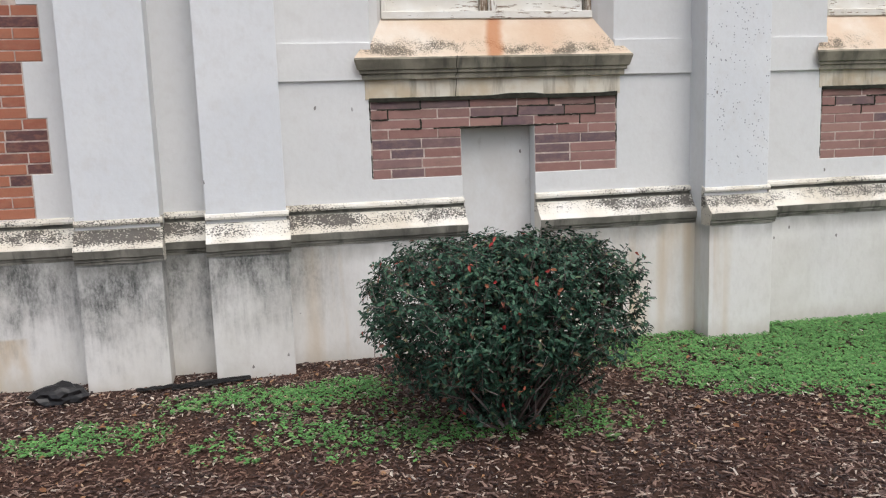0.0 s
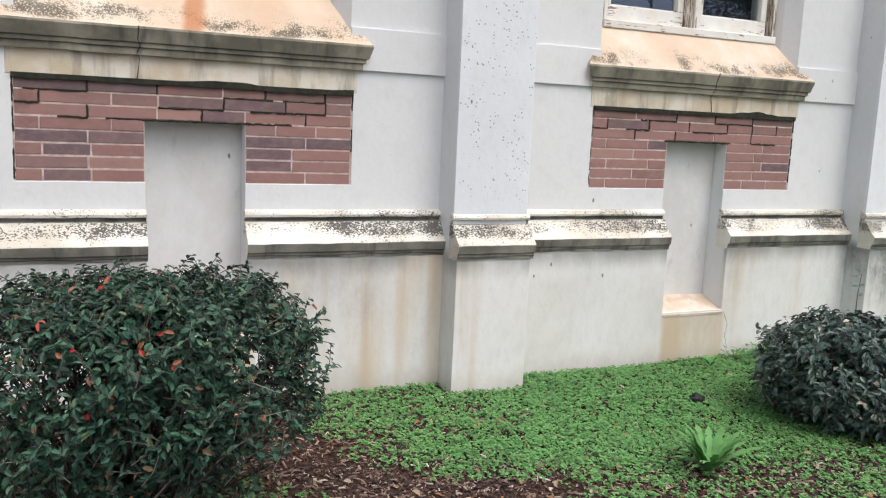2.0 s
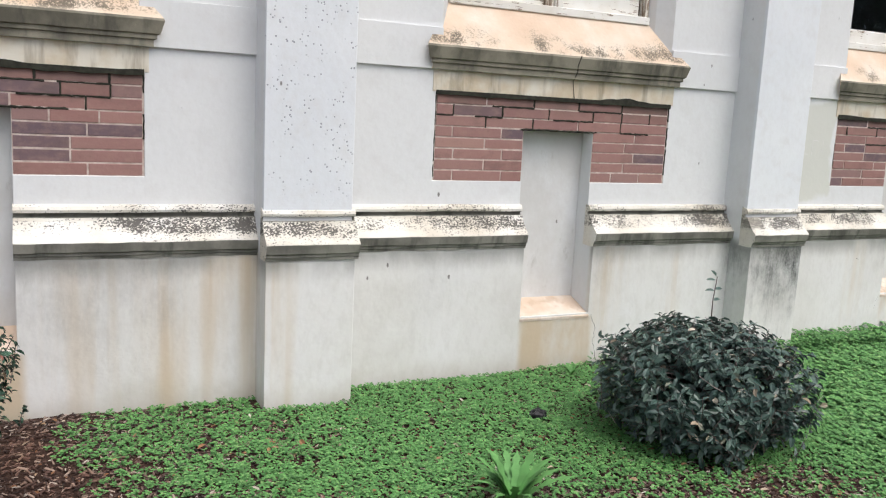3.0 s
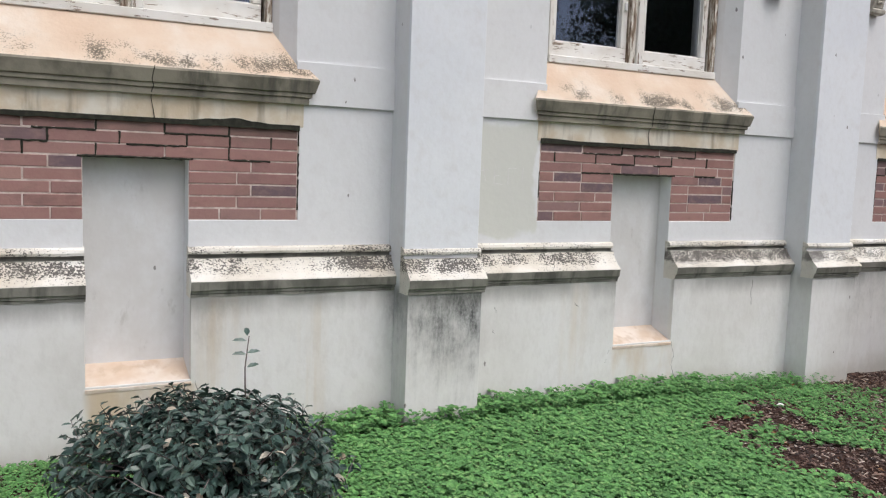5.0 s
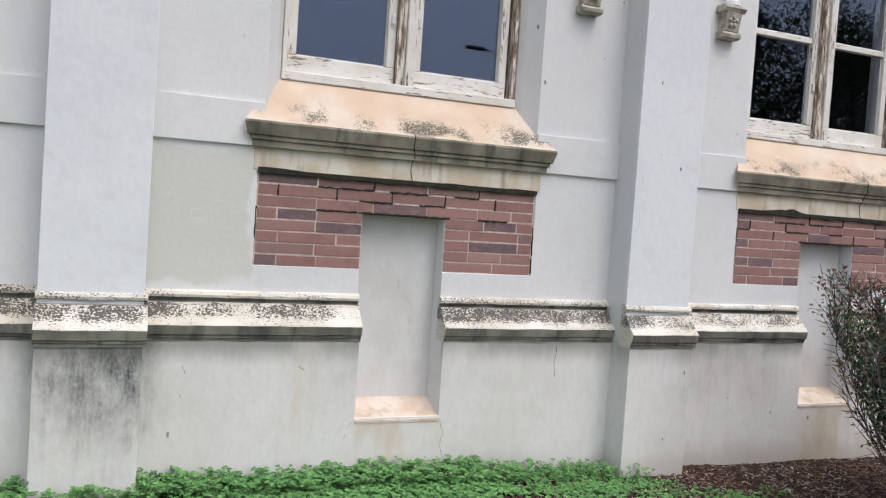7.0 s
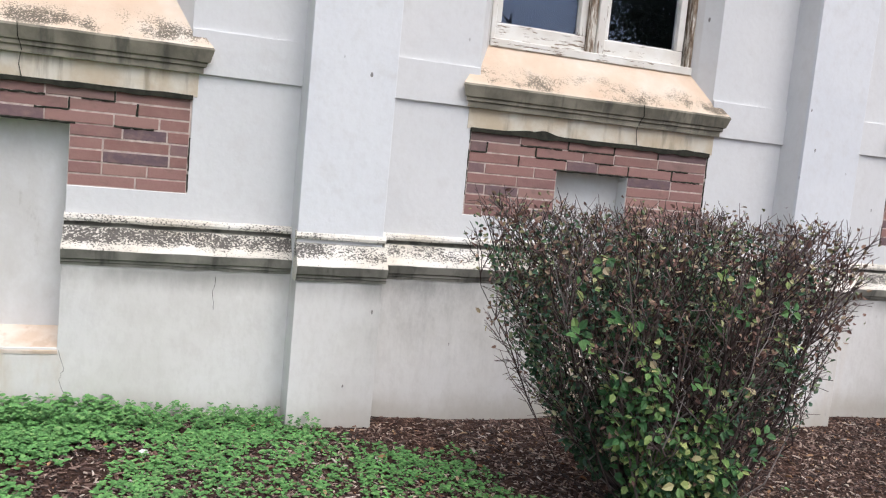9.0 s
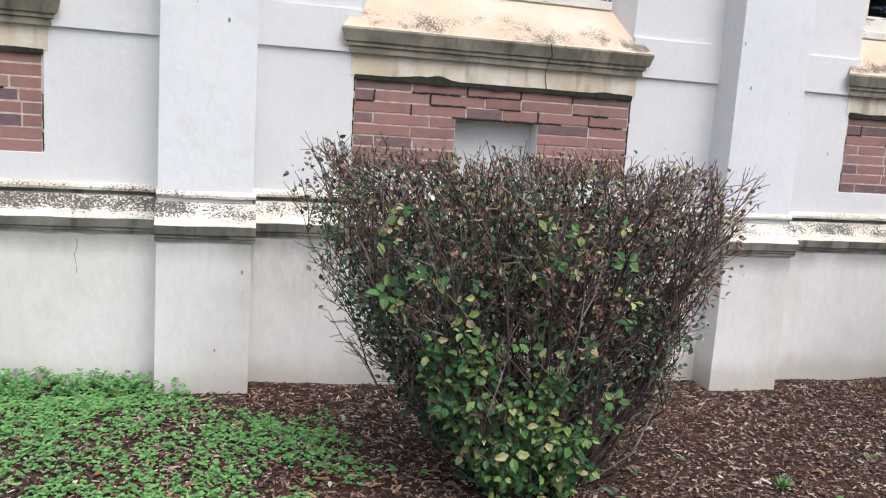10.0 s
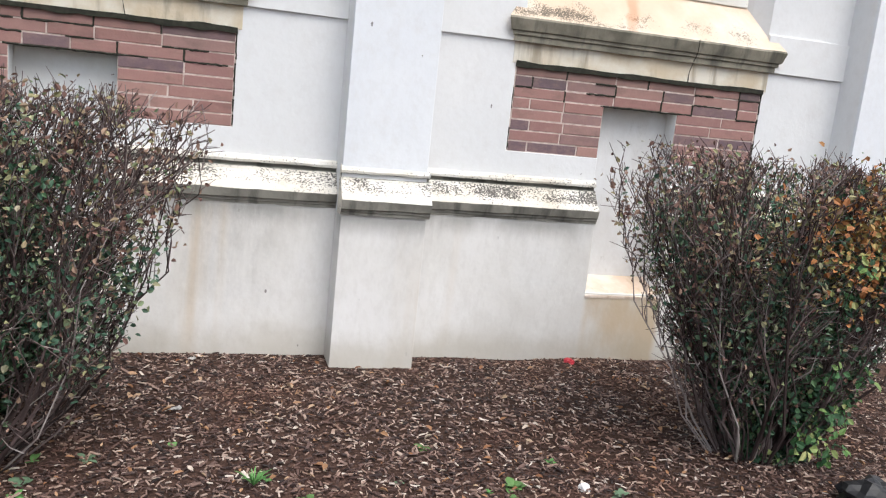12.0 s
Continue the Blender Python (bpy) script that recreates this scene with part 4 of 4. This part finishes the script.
    # broad leaves of a creeper, low and to one side
    verts, faces = [], []
    vverts, vfaces = [], []
    spots = []
    for i in range(creeper // 14):
        # a trailing stem that climbs the outside and bears its leaves in bunches
        rise = r.choice((0.3, 0.4, 0.5, 0.75, 1.0, 1.2))
        x0 = vine_side * r.uniform(-0.15, 0.4)
        x1 = x0 + vine_side * r.uniform(-0.05, 0.85) * rise
        path = []
        for j in range(9):
            t = j / 8
            z = rise * t
            p = Vector((x0 + (x1 - x0) * t + r.gauss(0, 0.03), -half[1] * (0.35 + 0.5 * min(1.0, z / top) ** bowl) + r.gauss(0, 0.04), z))
            for k in range(6):
                if hull(p) > 0.98:
                    p.x, p.y = p.x * 0.93, p.y * 0.95
            path.append(p)
        tube(vverts, vfaces, path, [0.003 - 0.0002 * j for j in range(9)], 4)
        for j in range(11):
            t = min(7.99, 8 * (0.15 + 0.85 * r.random()))
            p = path[int(t)].lerp(path[int(t) + 1], t % 1)
            spots.append(p + random_unit(r) * r.uniform(0.02, 0.075))
    raw_object("creeper_growth", vverts, vfaces, TWIG, shrub, "thin trailing creeper stems", "stuff")
    for at in spots:
        facing = (Vector((0, -0.7, 0.7)) + random_unit(r) * 0.6).normalized()
        u = facing.orthogonal().normalized()
        w = facing.cross(u)
        size = r.uniform(0.026, 0.056)
        a0 = r.uniform(0, 6.28)
        for j in range(r.randint(3, 5)):
            a = a0 + j * 1.35 + r.uniform(-0.25, 0.25)
            way = u * math.cos(a) + w * math.sin(a)
            leaf(verts, faces, at + way * size * 0.25, facing + random_unit(r) * 0.35, way, size * r.uniform(0.8, 1.15), size * 0.66, 0.15)
    raw_object("creeper_foliage", verts, faces, LEAF_V, shrub, "broad yellow-green creeper leaves", "stuff")
    if autumn:
        verts, faces = [], []
        for i in range(autumn):
            at = Vector((0.10 + r.gauss(0, 0.24), -0.40 + r.gauss(0, 0.10), top * 0.80 + r.gauss(0, 0.13)))
            for j in range(2):
                ln = r.uniform(0.02, 0.036)
                leaf(verts, faces, at + random_unit(r) * 0.03, random_unit(r) + Vector((0, -0.5, 0.4)), random_unit(r), ln, ln * 0.75)
        raw_object("autumn_foliage", verts, faces, LEAF_O, shrub, "orange and yellow autumn leaves", "stuff")
    return shrub


twiggy_shrub(11.26, 3.80, (1.06, 0.62), 1.40, 31, 160, "vase-shaped half-bare shrub with clipped top and creeper", -1, 0, 520, shift=-0.14, bowl=0.55)
twiggy_shrub(14.75, 3.72, (0.98, 0.58), 1.42, 47, 160, "half-bare vase-shaped shrub with orange autumn leaves", 1, 620, 70, bowl=0.85)


# ---- ground cover ----
def smooth(v, a, b):
    t = max(0.0, min(1.0, (v - a) / (b - a)))
    return t * t * (3 - 2 * t)


def weed_density(x, y):
    """How much of the bed the low weeds cover, 0 to 1."""
    n = noise.noise((x * 1.4, y * 1.4, 5)) * 0.5 + noise.noise((x * 4, y * 4, 9)) * 0.35
    ragged = 0.5 * noise.noise((x * 2.2, y * 2.2, 21))
    lush = smooth(x, 5.2, 6.0) * (1 - smooth(x + 0.5 * (4.9 - y) + ragged, 7.9, 8.9))
    mid = smooth(x, 1.9, 2.7) * (1 - smooth(x, 5.2, 6.0)) * 1.25 * (0.05 + 0.4 * smooth(x, 2.7, 3.5) + 0.6 * smooth(y + 0.12 * (x - 2), 3.7, 4.2))
    patch1 = 0.62 * math.exp(-((x - 1.0) / 0.9) ** 2 - ((y - 3.75) / 0.3) ** 2) + 0.62 * math.exp(-((x - 0.45) / 0.6) ** 2 - ((y - 4.45) / 0.25) ** 2)
    patch2 = 0.85 * math.exp(-((x + 0.95) / 0.35) ** 2 - ((y - 4.1) / 0.2) ** 2) + 0.55 * math.exp(-((x + 0.1) / 0.4) ** 2 - ((y - 4.5) / 0.18) ** 2)
    edge = 0.85 * (1 - smooth(x, 9.4, 10.1)) * smooth(x, 8.0, 8.4) * smooth(y, 4.55, 4.8)
    tail = 0.45 * smooth(x, 8.4, 9.0) * (1 - smooth(x, 10.0, 10.9)) * (1 - smooth(y, 4.5, 4.8))
    sparse = 0.04 * smooth(x, 10.2, 10.8) * (1 - smooth(y, 3.7, 4.1)) * 2
    base = lush * 1.6 + mid * 0.95 + patch1 + patch2 + edge + tail + sparse
    return max(0.0, min(1.0, base + n * (0.75 if base > 0.08 else 0.15) - 0.12))


def clear_of_wall(x, y):
    if y > 5.085:
        return False
    return not (y > 4.89 and any(abs(x - c) < PIER_HALF + 0.02 for c in PIERS + [CORNER_PIER]))


def spread_weeds():
    r = random.Random(3)
    verts, faces = [], []
    plants = 0
    for i in range(165000):
        x, y = r.uniform(-1.6, 13.8), 2.3 + 2.79 * r.random()
        if not clear_of_wall(x, y):
            continue
        d = weed_density(x, y)
        if r.random() > d:
            continue
        plants += 1
        lush = smooth(x, 5.0, 6.2) * (1 - smooth(x, 8.3, 9.0))
        tall = 0.012 + 0.012 * r.random() + 0.030 * lush * r.random() + (0.07 * r.random() if y > 4.8 and 5.2 < x < 9.9 and r.random() < 0.5 else 0)
        z = ground_z(x, y)
        a0 = r.uniform(0, 6.28)
        size = r.uniform(0.010, 0.017) * (1 + 0.75 * lush)
        if x > 8.5:
            size *= 1.3
        top = Vector((x + r.uniform(-0.015, 0.015), y + r.uniform(-0.015, 0.015), z + tall))
        for j in range(r.randint(3, 5)):
            a = a0 + j * 1.4 + r.uniform(-0.3, 0.3)
            d2 = Vector((math.cos(a), math.sin(a), r.uniform(-0.2, 0.3)))
            leaf(verts, faces, top + Vector((0, 0, r.uniform(-0.012, 0.006))), Vector((d2.x * -0.3, d2.y * -0.3 - 0.15, 1)), d2, size * r.uniform(0.8, 1.3), size * 0.85, 0.15)
    ob = raw_object("ground_weeds", verts, faces, WEED)
    tagged(ob, "low bright green clover-like weeds carpeting the bed", "weeds", kind="stuff")


def spread_chips():
    r = random.Random(5)
    verts, faces = [], []
    for i in range(150000):
        x, y = r.uniform(-2.6, 16.5), 2.3 + 2.79 * r.random()
        if not clear_of_wall(x, y):
            continue
        if weed_density(x, y) > 0.75 and r.random() < 0.75:
            continue
        z = ground_z(x, y)
        ln = r.uniform(0.010, 0.034) * (1.7 if r.random() < 0.12 else 1)
        w, h = ln * r.uniform(0.16, 0.38), r.uniform(0.002, 0.005)
        a, tilt = r.uniform(0, 6.28), r.uniform(-0.35, 0.35)
        dx = Vector((math.cos(a) * math.cos(tilt), math.sin(a) * math.cos(tilt), math.sin(tilt)))
        dy = Vector((-math.sin(a), math.cos(a), r.uniform(-0.3, 0.3))).normalized()
        dz = dx.cross(dy)
        c = Vector((x, y, z + r.uniform(0.002, 0.012)))
        b = len(verts)
        k = r.uniform(0.5, 0.9)
        for sx, sy, sz in ((-1, -1, 0), (1, -k, 0), (1, k, 0), (-1, 1, 0), (-k, -0.8, 1), (0.9, -0.6, 1), (0.8, 0.7, 1), (-0.9, 0.8, 1)):
            verts.append(c + dx * (sx * ln / 2) + dy * (sy * w / 2) + dz * (sz * h))
        faces += [(b + 4, b + 5, b + 6, b + 7), (b, b + 1, b + 5, b + 4), (b + 1, b + 2, b + 6, b + 5), (b + 2, b + 3, b + 7, b + 6), (b + 3, b, b + 4, b + 7)]
    ob = raw_object("bark_mulch", verts, faces, CHIP)
    tagged(ob, "loose reddish brown bark chips covering the bed", "mulch", kind="stuff")


def spread_litter():
    r = random.Random(8)
    verts, faces = [], []
    for i in range(3200):
        x, y = r.uniform(-1.6, 15.5), r.uniform(2.9, 5.0)
        if not clear_of_wall(x, y):
            continue
        ln = r.uniform(0.012, 0.026) if r.random() < 0.6 else r.uniform(0.026, 0.05)
        leaf(verts, faces, Vector((x, y, ground_z(x, y) + r.uniform(0.008, 0.022))), Vector((r.gauss(0, 0.35), r.gauss(0, 0.35), 1)), random_unit(r), ln, ln * r.uniform(0.35, 0.6), r.uniform(0.1, 0.5))
    ob = raw_object("fallen_leaves", verts, faces, LITTER)
    tagged(ob, "dry fallen leaves and pale wood bits on the mulch", "leaf litter", kind="stuff")


spread_chips()
spread_weeds()
spread_litter()


# ---- small things in the bed ----
def crumpled(name, x, y, size, mat, label, category, seed, lift=0.4):
    bm = bmesh.new()
    bmesh.ops.create_icosphere(bm, subdivisions=3, radius=1.0)
    for v in bm.verts:
        f = 1 + 0.35 * noise.noise(v.co * 2.1 + Vector((seed, 0, 0))) + 0.16 * noise.noise(v.co * 5.3)
        v.co = Vector((v.co.x * size[0] * f, v.co.y * size[1] * f, max(v.co.z, -0.45) * size[2] * f))
    ob = mesh_object(name, bm, mat, None, False)
    ob.location = (x, y, ground_z(x, y) + size[2] * lift)
    return tagged(ob, label, category)


crumpled("plastic_bag", -1.08, 4.80, (0.15, 0.10, 0.075), BLACK, "crumpled black plastic bag against the pier", "bag", 1)
crumpled("black_can", 4.37, 4.36, (0.05, 0.045, 0.042), BLACK, "small crushed black container among weeds", "container", 4)
crumpled("black_pot", 14.95, 3.2, (0.16, 0.12, 0.08), BLACK, "dark plastic pot half buried under the shrub", "pot", 6)
crumpled("black_pot", 11.25, 3.30, (0.11, 0.09, 0.06), BLACK, "dark plastic pot half buried under the shrub", "pot", 9)
crumpled("white_stone", 13.71, 3.45, (0.026, 0.022, 0.02), WHITE, "small white stone on the mulch", "stone", 2)
crumpled("white_stone", 8.87, 4.51, (0.024, 0.02, 0.018), WHITE, "small white stone among weeds", "stone", 3)
crumpled("red_wrapper", 14.345, 5.01, (0.035, 0.03, 0.024), RED, "crumpled red wrapper by the wall", "wrapper", 5)


def flat_scrap(name, x, y, w, d, mat, label, category, turn, seed):
    bm = bmesh.new()
    n = 9
    grid = [[bm.verts.new((w * (i / n - 0.5), d * (j / n - 0.5) * (1 + 0.25 * noise.noise((i * 0.5, seed, 0))), 0.012 * noise.noise((i * 0.6, j * 0.6, seed)) + 0.01)) for j in range(n + 1)] for i in range(n + 1)]
    for i in range(n):
        for j in range(n):
            bm.faces.new((grid[i][j], grid[i + 1][j], grid[i + 1][j + 1], grid[i][j + 1]))
    bmesh.ops.solidify(bm, geom=bm.faces[:], thickness=0.003)
    ob = mesh_object(name, bm, mat)
    ob.matrix_world = Matrix.Translation((x, y, ground_z(x, y) + 0.014)) @ Matrix.Rotation(radians(turn), 4, "Z")
    return tagged(ob, label, category)


flat_scrap("plastic_sheet", -0.24, 4.83, 0.46, 0.10, BLACK, "strip of black plastic sheet by the piers", "plastic sheet", 8, 2)
flat_scrap("plastic_sheet", -0.55, 4.81, 0.22, 0.06, BLACK, "torn strip of black plastic sheet", "plastic sheet", 4, 5)
flat_scrap("paper_scrap", 12.06, 4.25, 0.06, 0.03, WHITE, "scrap of white paper on the mulch", "paper", 15, 3)
flat_scrap("paper_scrap", 12.13, 4.95, 0.04, 0.03, WHITE, "scrap of white paper on the mulch", "paper", 60, 4)


def rosette(x, y, count, length, width, mat, label, name, seed, up=0.9):
    r = random.Random(seed)
    verts, faces = [], []
    plant = new(name)
    for i in range(count):
        a = r.uniform(0, 6.28)
        ln = length * r.uniform(0.6, 1.1)
        d = Vector((math.cos(a), math.sin(a), up * r.uniform(0.4, 1.3))).normalized()
        s = Vector((-math.sin(a), math.cos(a), 0))
        b = len(verts)
        steps = 9 if length > 0.3 else 5
        for j in range(steps):
            t = j / (steps - 1)
            w = 0.15 + 0.9 * math.sin(math.pi * min(1.0, t * 0.9 + 0.08)) if t < 1 else 0.05
            if length > 0.3 and j % 2:
                w *= 0.5
            p = d * ln * t - Vector((0, 0, 0.4 * ln * t * t))
            verts += [p - s * width * w / 2, p + s * width * w / 2]
        faces += [(b + 2 * j, b + 2 * j + 1, b + 2 * j + 3, b + 2 * j + 2) for j in range(steps - 1)]
        raw_object("leaf", verts, faces, mat, plant)
        verts, faces = [], []
    plant.location = (x, y, ground_z(x, y))
    return tagged(plant, label, "weed")


rosette(3.75, 3.54, 40, 0.36, 0.042, WEED, "bright green dandelion rosette in the weeds", "dandelion", 2, 2.2)
rosette(4.95, 4.92, 14, 0.13, 0.016, WEED, "grassy green tuft at the foot of the wall", "grass_tuft", 3, 2.0)
rosette(1.69, 3.41, 10, 0.07, 0.045, LEAF_V, "small yellow-green seedling on the mulch", "seedling", 4, 0.9)
rosette(13.41, 3.50, 12, 0.07, 0.04, LEAF_V, "small green seedling on the mulch", "seedling", 5, 1.0)
rosette(12.55, 3.42, 10, 0.06, 0.035, LEAF_V, "small green seedling on the mulch", "seedling", 6, 1.0)
rosette(12.37, 3.57, 26, 0.13, 0.006, WEED, "thin grass tuft on the mulch", "grass_tuft", 7, 2.2)
rosette(11.55, 3.62, 9, 0.06, 0.04, LEAF_S, "small grey-green seedling on the mulch", "seedling", 8, 1.0)


seed_rnd = random.Random(77)
for i in range(16):
    sx, sy = seed_rnd.uniform(11.3, 13.9), seed_rnd.uniform(3.15, 3.95)
    rosette(sx, sy, seed_rnd.randint(5, 9), seed_rnd.uniform(0.03, 0.06), 0.022, seed_rnd.choice((LEAF_V, LEAF_S, WEED)), "small green seedling sprouting through the mulch", "seedling", 100 + i, 1.0)


# ---- hairline cracks and marks in the render ----
def crack(points, width):
    verts, faces = [], []
    r = random.Random(len(points) * 7 + int(points[0][0] * 100))
    path = []
    for (x0, z0), (x1, z1) in zip(points, points[1:]):
        for i in range(5):
            t = i / 5
            path.append(Vector((x0 + (x1 - x0) * t + r.gauss(0, 0.004), PLINTH + 0.0005, z0 + (z1 - z0) * t)))
    path.append(Vector((points[-1][0], PLINTH + 0.0005, points[-1][1])))
    tube(verts, faces, path, [width * r.uniform(0.5, 1.0) for p in path], 4)
    raw_object("hairline_crack", verts, faces, MOSS, wall, "thin dark crack in the render")


crack([(8.44, 0.49), (8.47, 0.40), (8.455, 0.32), (8.50, 0.22), (8.52, 0.12)], 0.0014)
crack([(7.92, 0.49), (7.88, 0.42), (7.86, 0.33)], 0.0009)
crack([(9.19, 0.90), (9.185, 0.82), (9.19, 0.72)], 0.0022)
crack([(5.20, 0.49), (5.24, 0.40), (5.23, 0.30), (5.27, 0.18)], 0.0018)
crack([(7.0, 0.80), (7.01, 0.765)], 0.002)
crack([(6.99, 0.66), (7.0, 0.63)], 0.002)
crack([(7.6, 0.80), (7.63, 0.775)], 0.0025)


def scratch(x, z, strokes):
    verts, faces = [], []
    for x0, z0, x1, z1 in strokes:
        path = [Vector((x + x0 + (x1 - x0) * t, FACE + 0.0012, z + z0 + (z1 - z0) * t + 0.006 * math.sin(t * 3.1))) for t in (0, 0.25, 0.5, 0.75, 1)]
        tube(verts, faces, path, [0.0022, 0.0026, 0.0028, 0.0024, 0.0018], 4)
    raw_object("scratched_marks", verts, faces, WHITE, wall, "faint pale scratched strokes on the render")


scratch(6.86, 1.55, ((0, 0, 0.05, 0.16), (0.05, 0.16, 0.09, 0.02), (0.02, 0.07, 0.11, 0.09), (0.15, 0.0, 0.15, 0.09), (0.15, 0.0, 0.21, 0.0), (0.15, 0.05, 0.2, 0.05), (0.25, 0.0, 0.25, 0.1), (0.25, 0.1, 0.31, 0.1), (0.35, 0.02, 0.36, 0.11)))


# ---- bricks, each its own piece of the wall ----
BRICK_MESHES = {}


def brick_mesh(length, height, mat):
    key = (round(length, 3), round(height, 3), mat.name)
    if key not in BRICK_MESHES:
        bm = box_bm(-key[0] / 2, key[0] / 2, 0, 0.03, -height / 2, height / 2, bevel=0.002)
        me = bpy.data.meshes.new("brick")
        bm.to_mesh(me)
        bm.free()
        me.materials.append(mat)
        BRICK_MESHES[key] = me
    return BRICK_MESHES[key]


def lay_course(x0, x1, z, height, r, joint=0.0078, first=None, mat=BRICK, joints=None):
    """Bricks of one course from x0 to x1, with random lengths of a long-brick bond."""
    x = x0
    lead = first if first else r.choice((0.11, 0.22, 0.325))
    while x1 - x > 0.03:
        ln = min(lead, x1 - x)
        if x1 - x - ln < 0.07:
            ln = x1 - x
        ob = new("brick", brick_mesh(ln - joint, height - joint, mat))
        ob.parent = wall
        ob.location = (x + ln / 2, 5.2025 + r.uniform(-0.002, 0.0025), z)
        ob.rotation_euler = (0, radians(r.uniform(-0.25, 0.25)), 0)
        x += ln
        if joints is not None and x1 - x > 0.03:
            joints.append((x, z))
        lead = r.choice((0.325, 0.325, 0.325, 0.22))


def open_joints(c, joints, r):
    """Black gaps where the mortar has fallen out: stepped along the upper courses and round the panel's edge."""
    verts, faces = [], []

    def gap(x0, z0, x1, z1, wide):
        n = max(2, int(math.hypot(x1 - x0, z1 - z0) / 0.02))
        path = [Vector((x0 + (x1 - x0) * i / n + r.gauss(0, 0.0012), 5.2042, z0 + (z1 - z0) * i / n + r.gauss(0, 0.0012))) for i in range(n + 1)]
        tube(verts, faces, path, [wide * r.uniform(0.75, 1.5) for p in path], 5)

    for x, z in joints:
        if r.random() < 0.72:
            gap(x, z + COURSE / 2, x, z - COURSE / 2, 0.0052)
        if r.random() < 0.6:
            side = r.choice((-1, 1)) * r.uniform(0.12, 0.3)
            far = max(c - PANEL_W + 0.01, min(c + PANEL_W - 0.01, x + side))
            gap(x, z - COURSE / 2, far, z - COURSE / 2, 0.005)
    gap(c - NICHE_W - 0.02, NICHE_Z1 - 0.001, c + NICHE_W + 0.03, NICHE_Z1 - 0.001, 0.005)
    for s in (-1, 1):
        z = PANEL_Z1 - 0.005
        while z > PANEL_Z0 + 0.03:
            e = max(PANEL_Z0 + 0.01, z - r.uniform(0.06, 0.2))
            if r.random() < 0.75:
                gap(c + s * (PANEL_W - 0.002), z, c + s * (PANEL_W - 0.002), e, 0.0045)
            z = e - r.uniform(0.0, 0.04)
    raw_object("open_joint", verts, faces, MOSS, wall, "black open joints between bricks", "stuff")


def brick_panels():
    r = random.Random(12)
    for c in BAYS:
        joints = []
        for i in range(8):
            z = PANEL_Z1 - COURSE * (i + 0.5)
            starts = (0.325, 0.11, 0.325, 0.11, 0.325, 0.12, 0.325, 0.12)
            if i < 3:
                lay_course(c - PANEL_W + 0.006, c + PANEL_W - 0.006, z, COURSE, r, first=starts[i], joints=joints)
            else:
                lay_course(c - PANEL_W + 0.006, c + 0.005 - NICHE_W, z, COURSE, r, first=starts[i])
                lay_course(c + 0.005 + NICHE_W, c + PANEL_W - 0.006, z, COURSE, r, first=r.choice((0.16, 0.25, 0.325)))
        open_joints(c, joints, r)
    for z0, z1, e in TEETH[:4]:
        n = round((z1 - z0) / 0.065)
        h = (z1 - z0) / n
        for i in range(n):
            lay_course(-1.85, e - 0.004, z0 + h * (i + 0.5), h, r, first=(0.30, 0.20)[i % 2], mat=BRICK_ORANGE)


brick_panels()
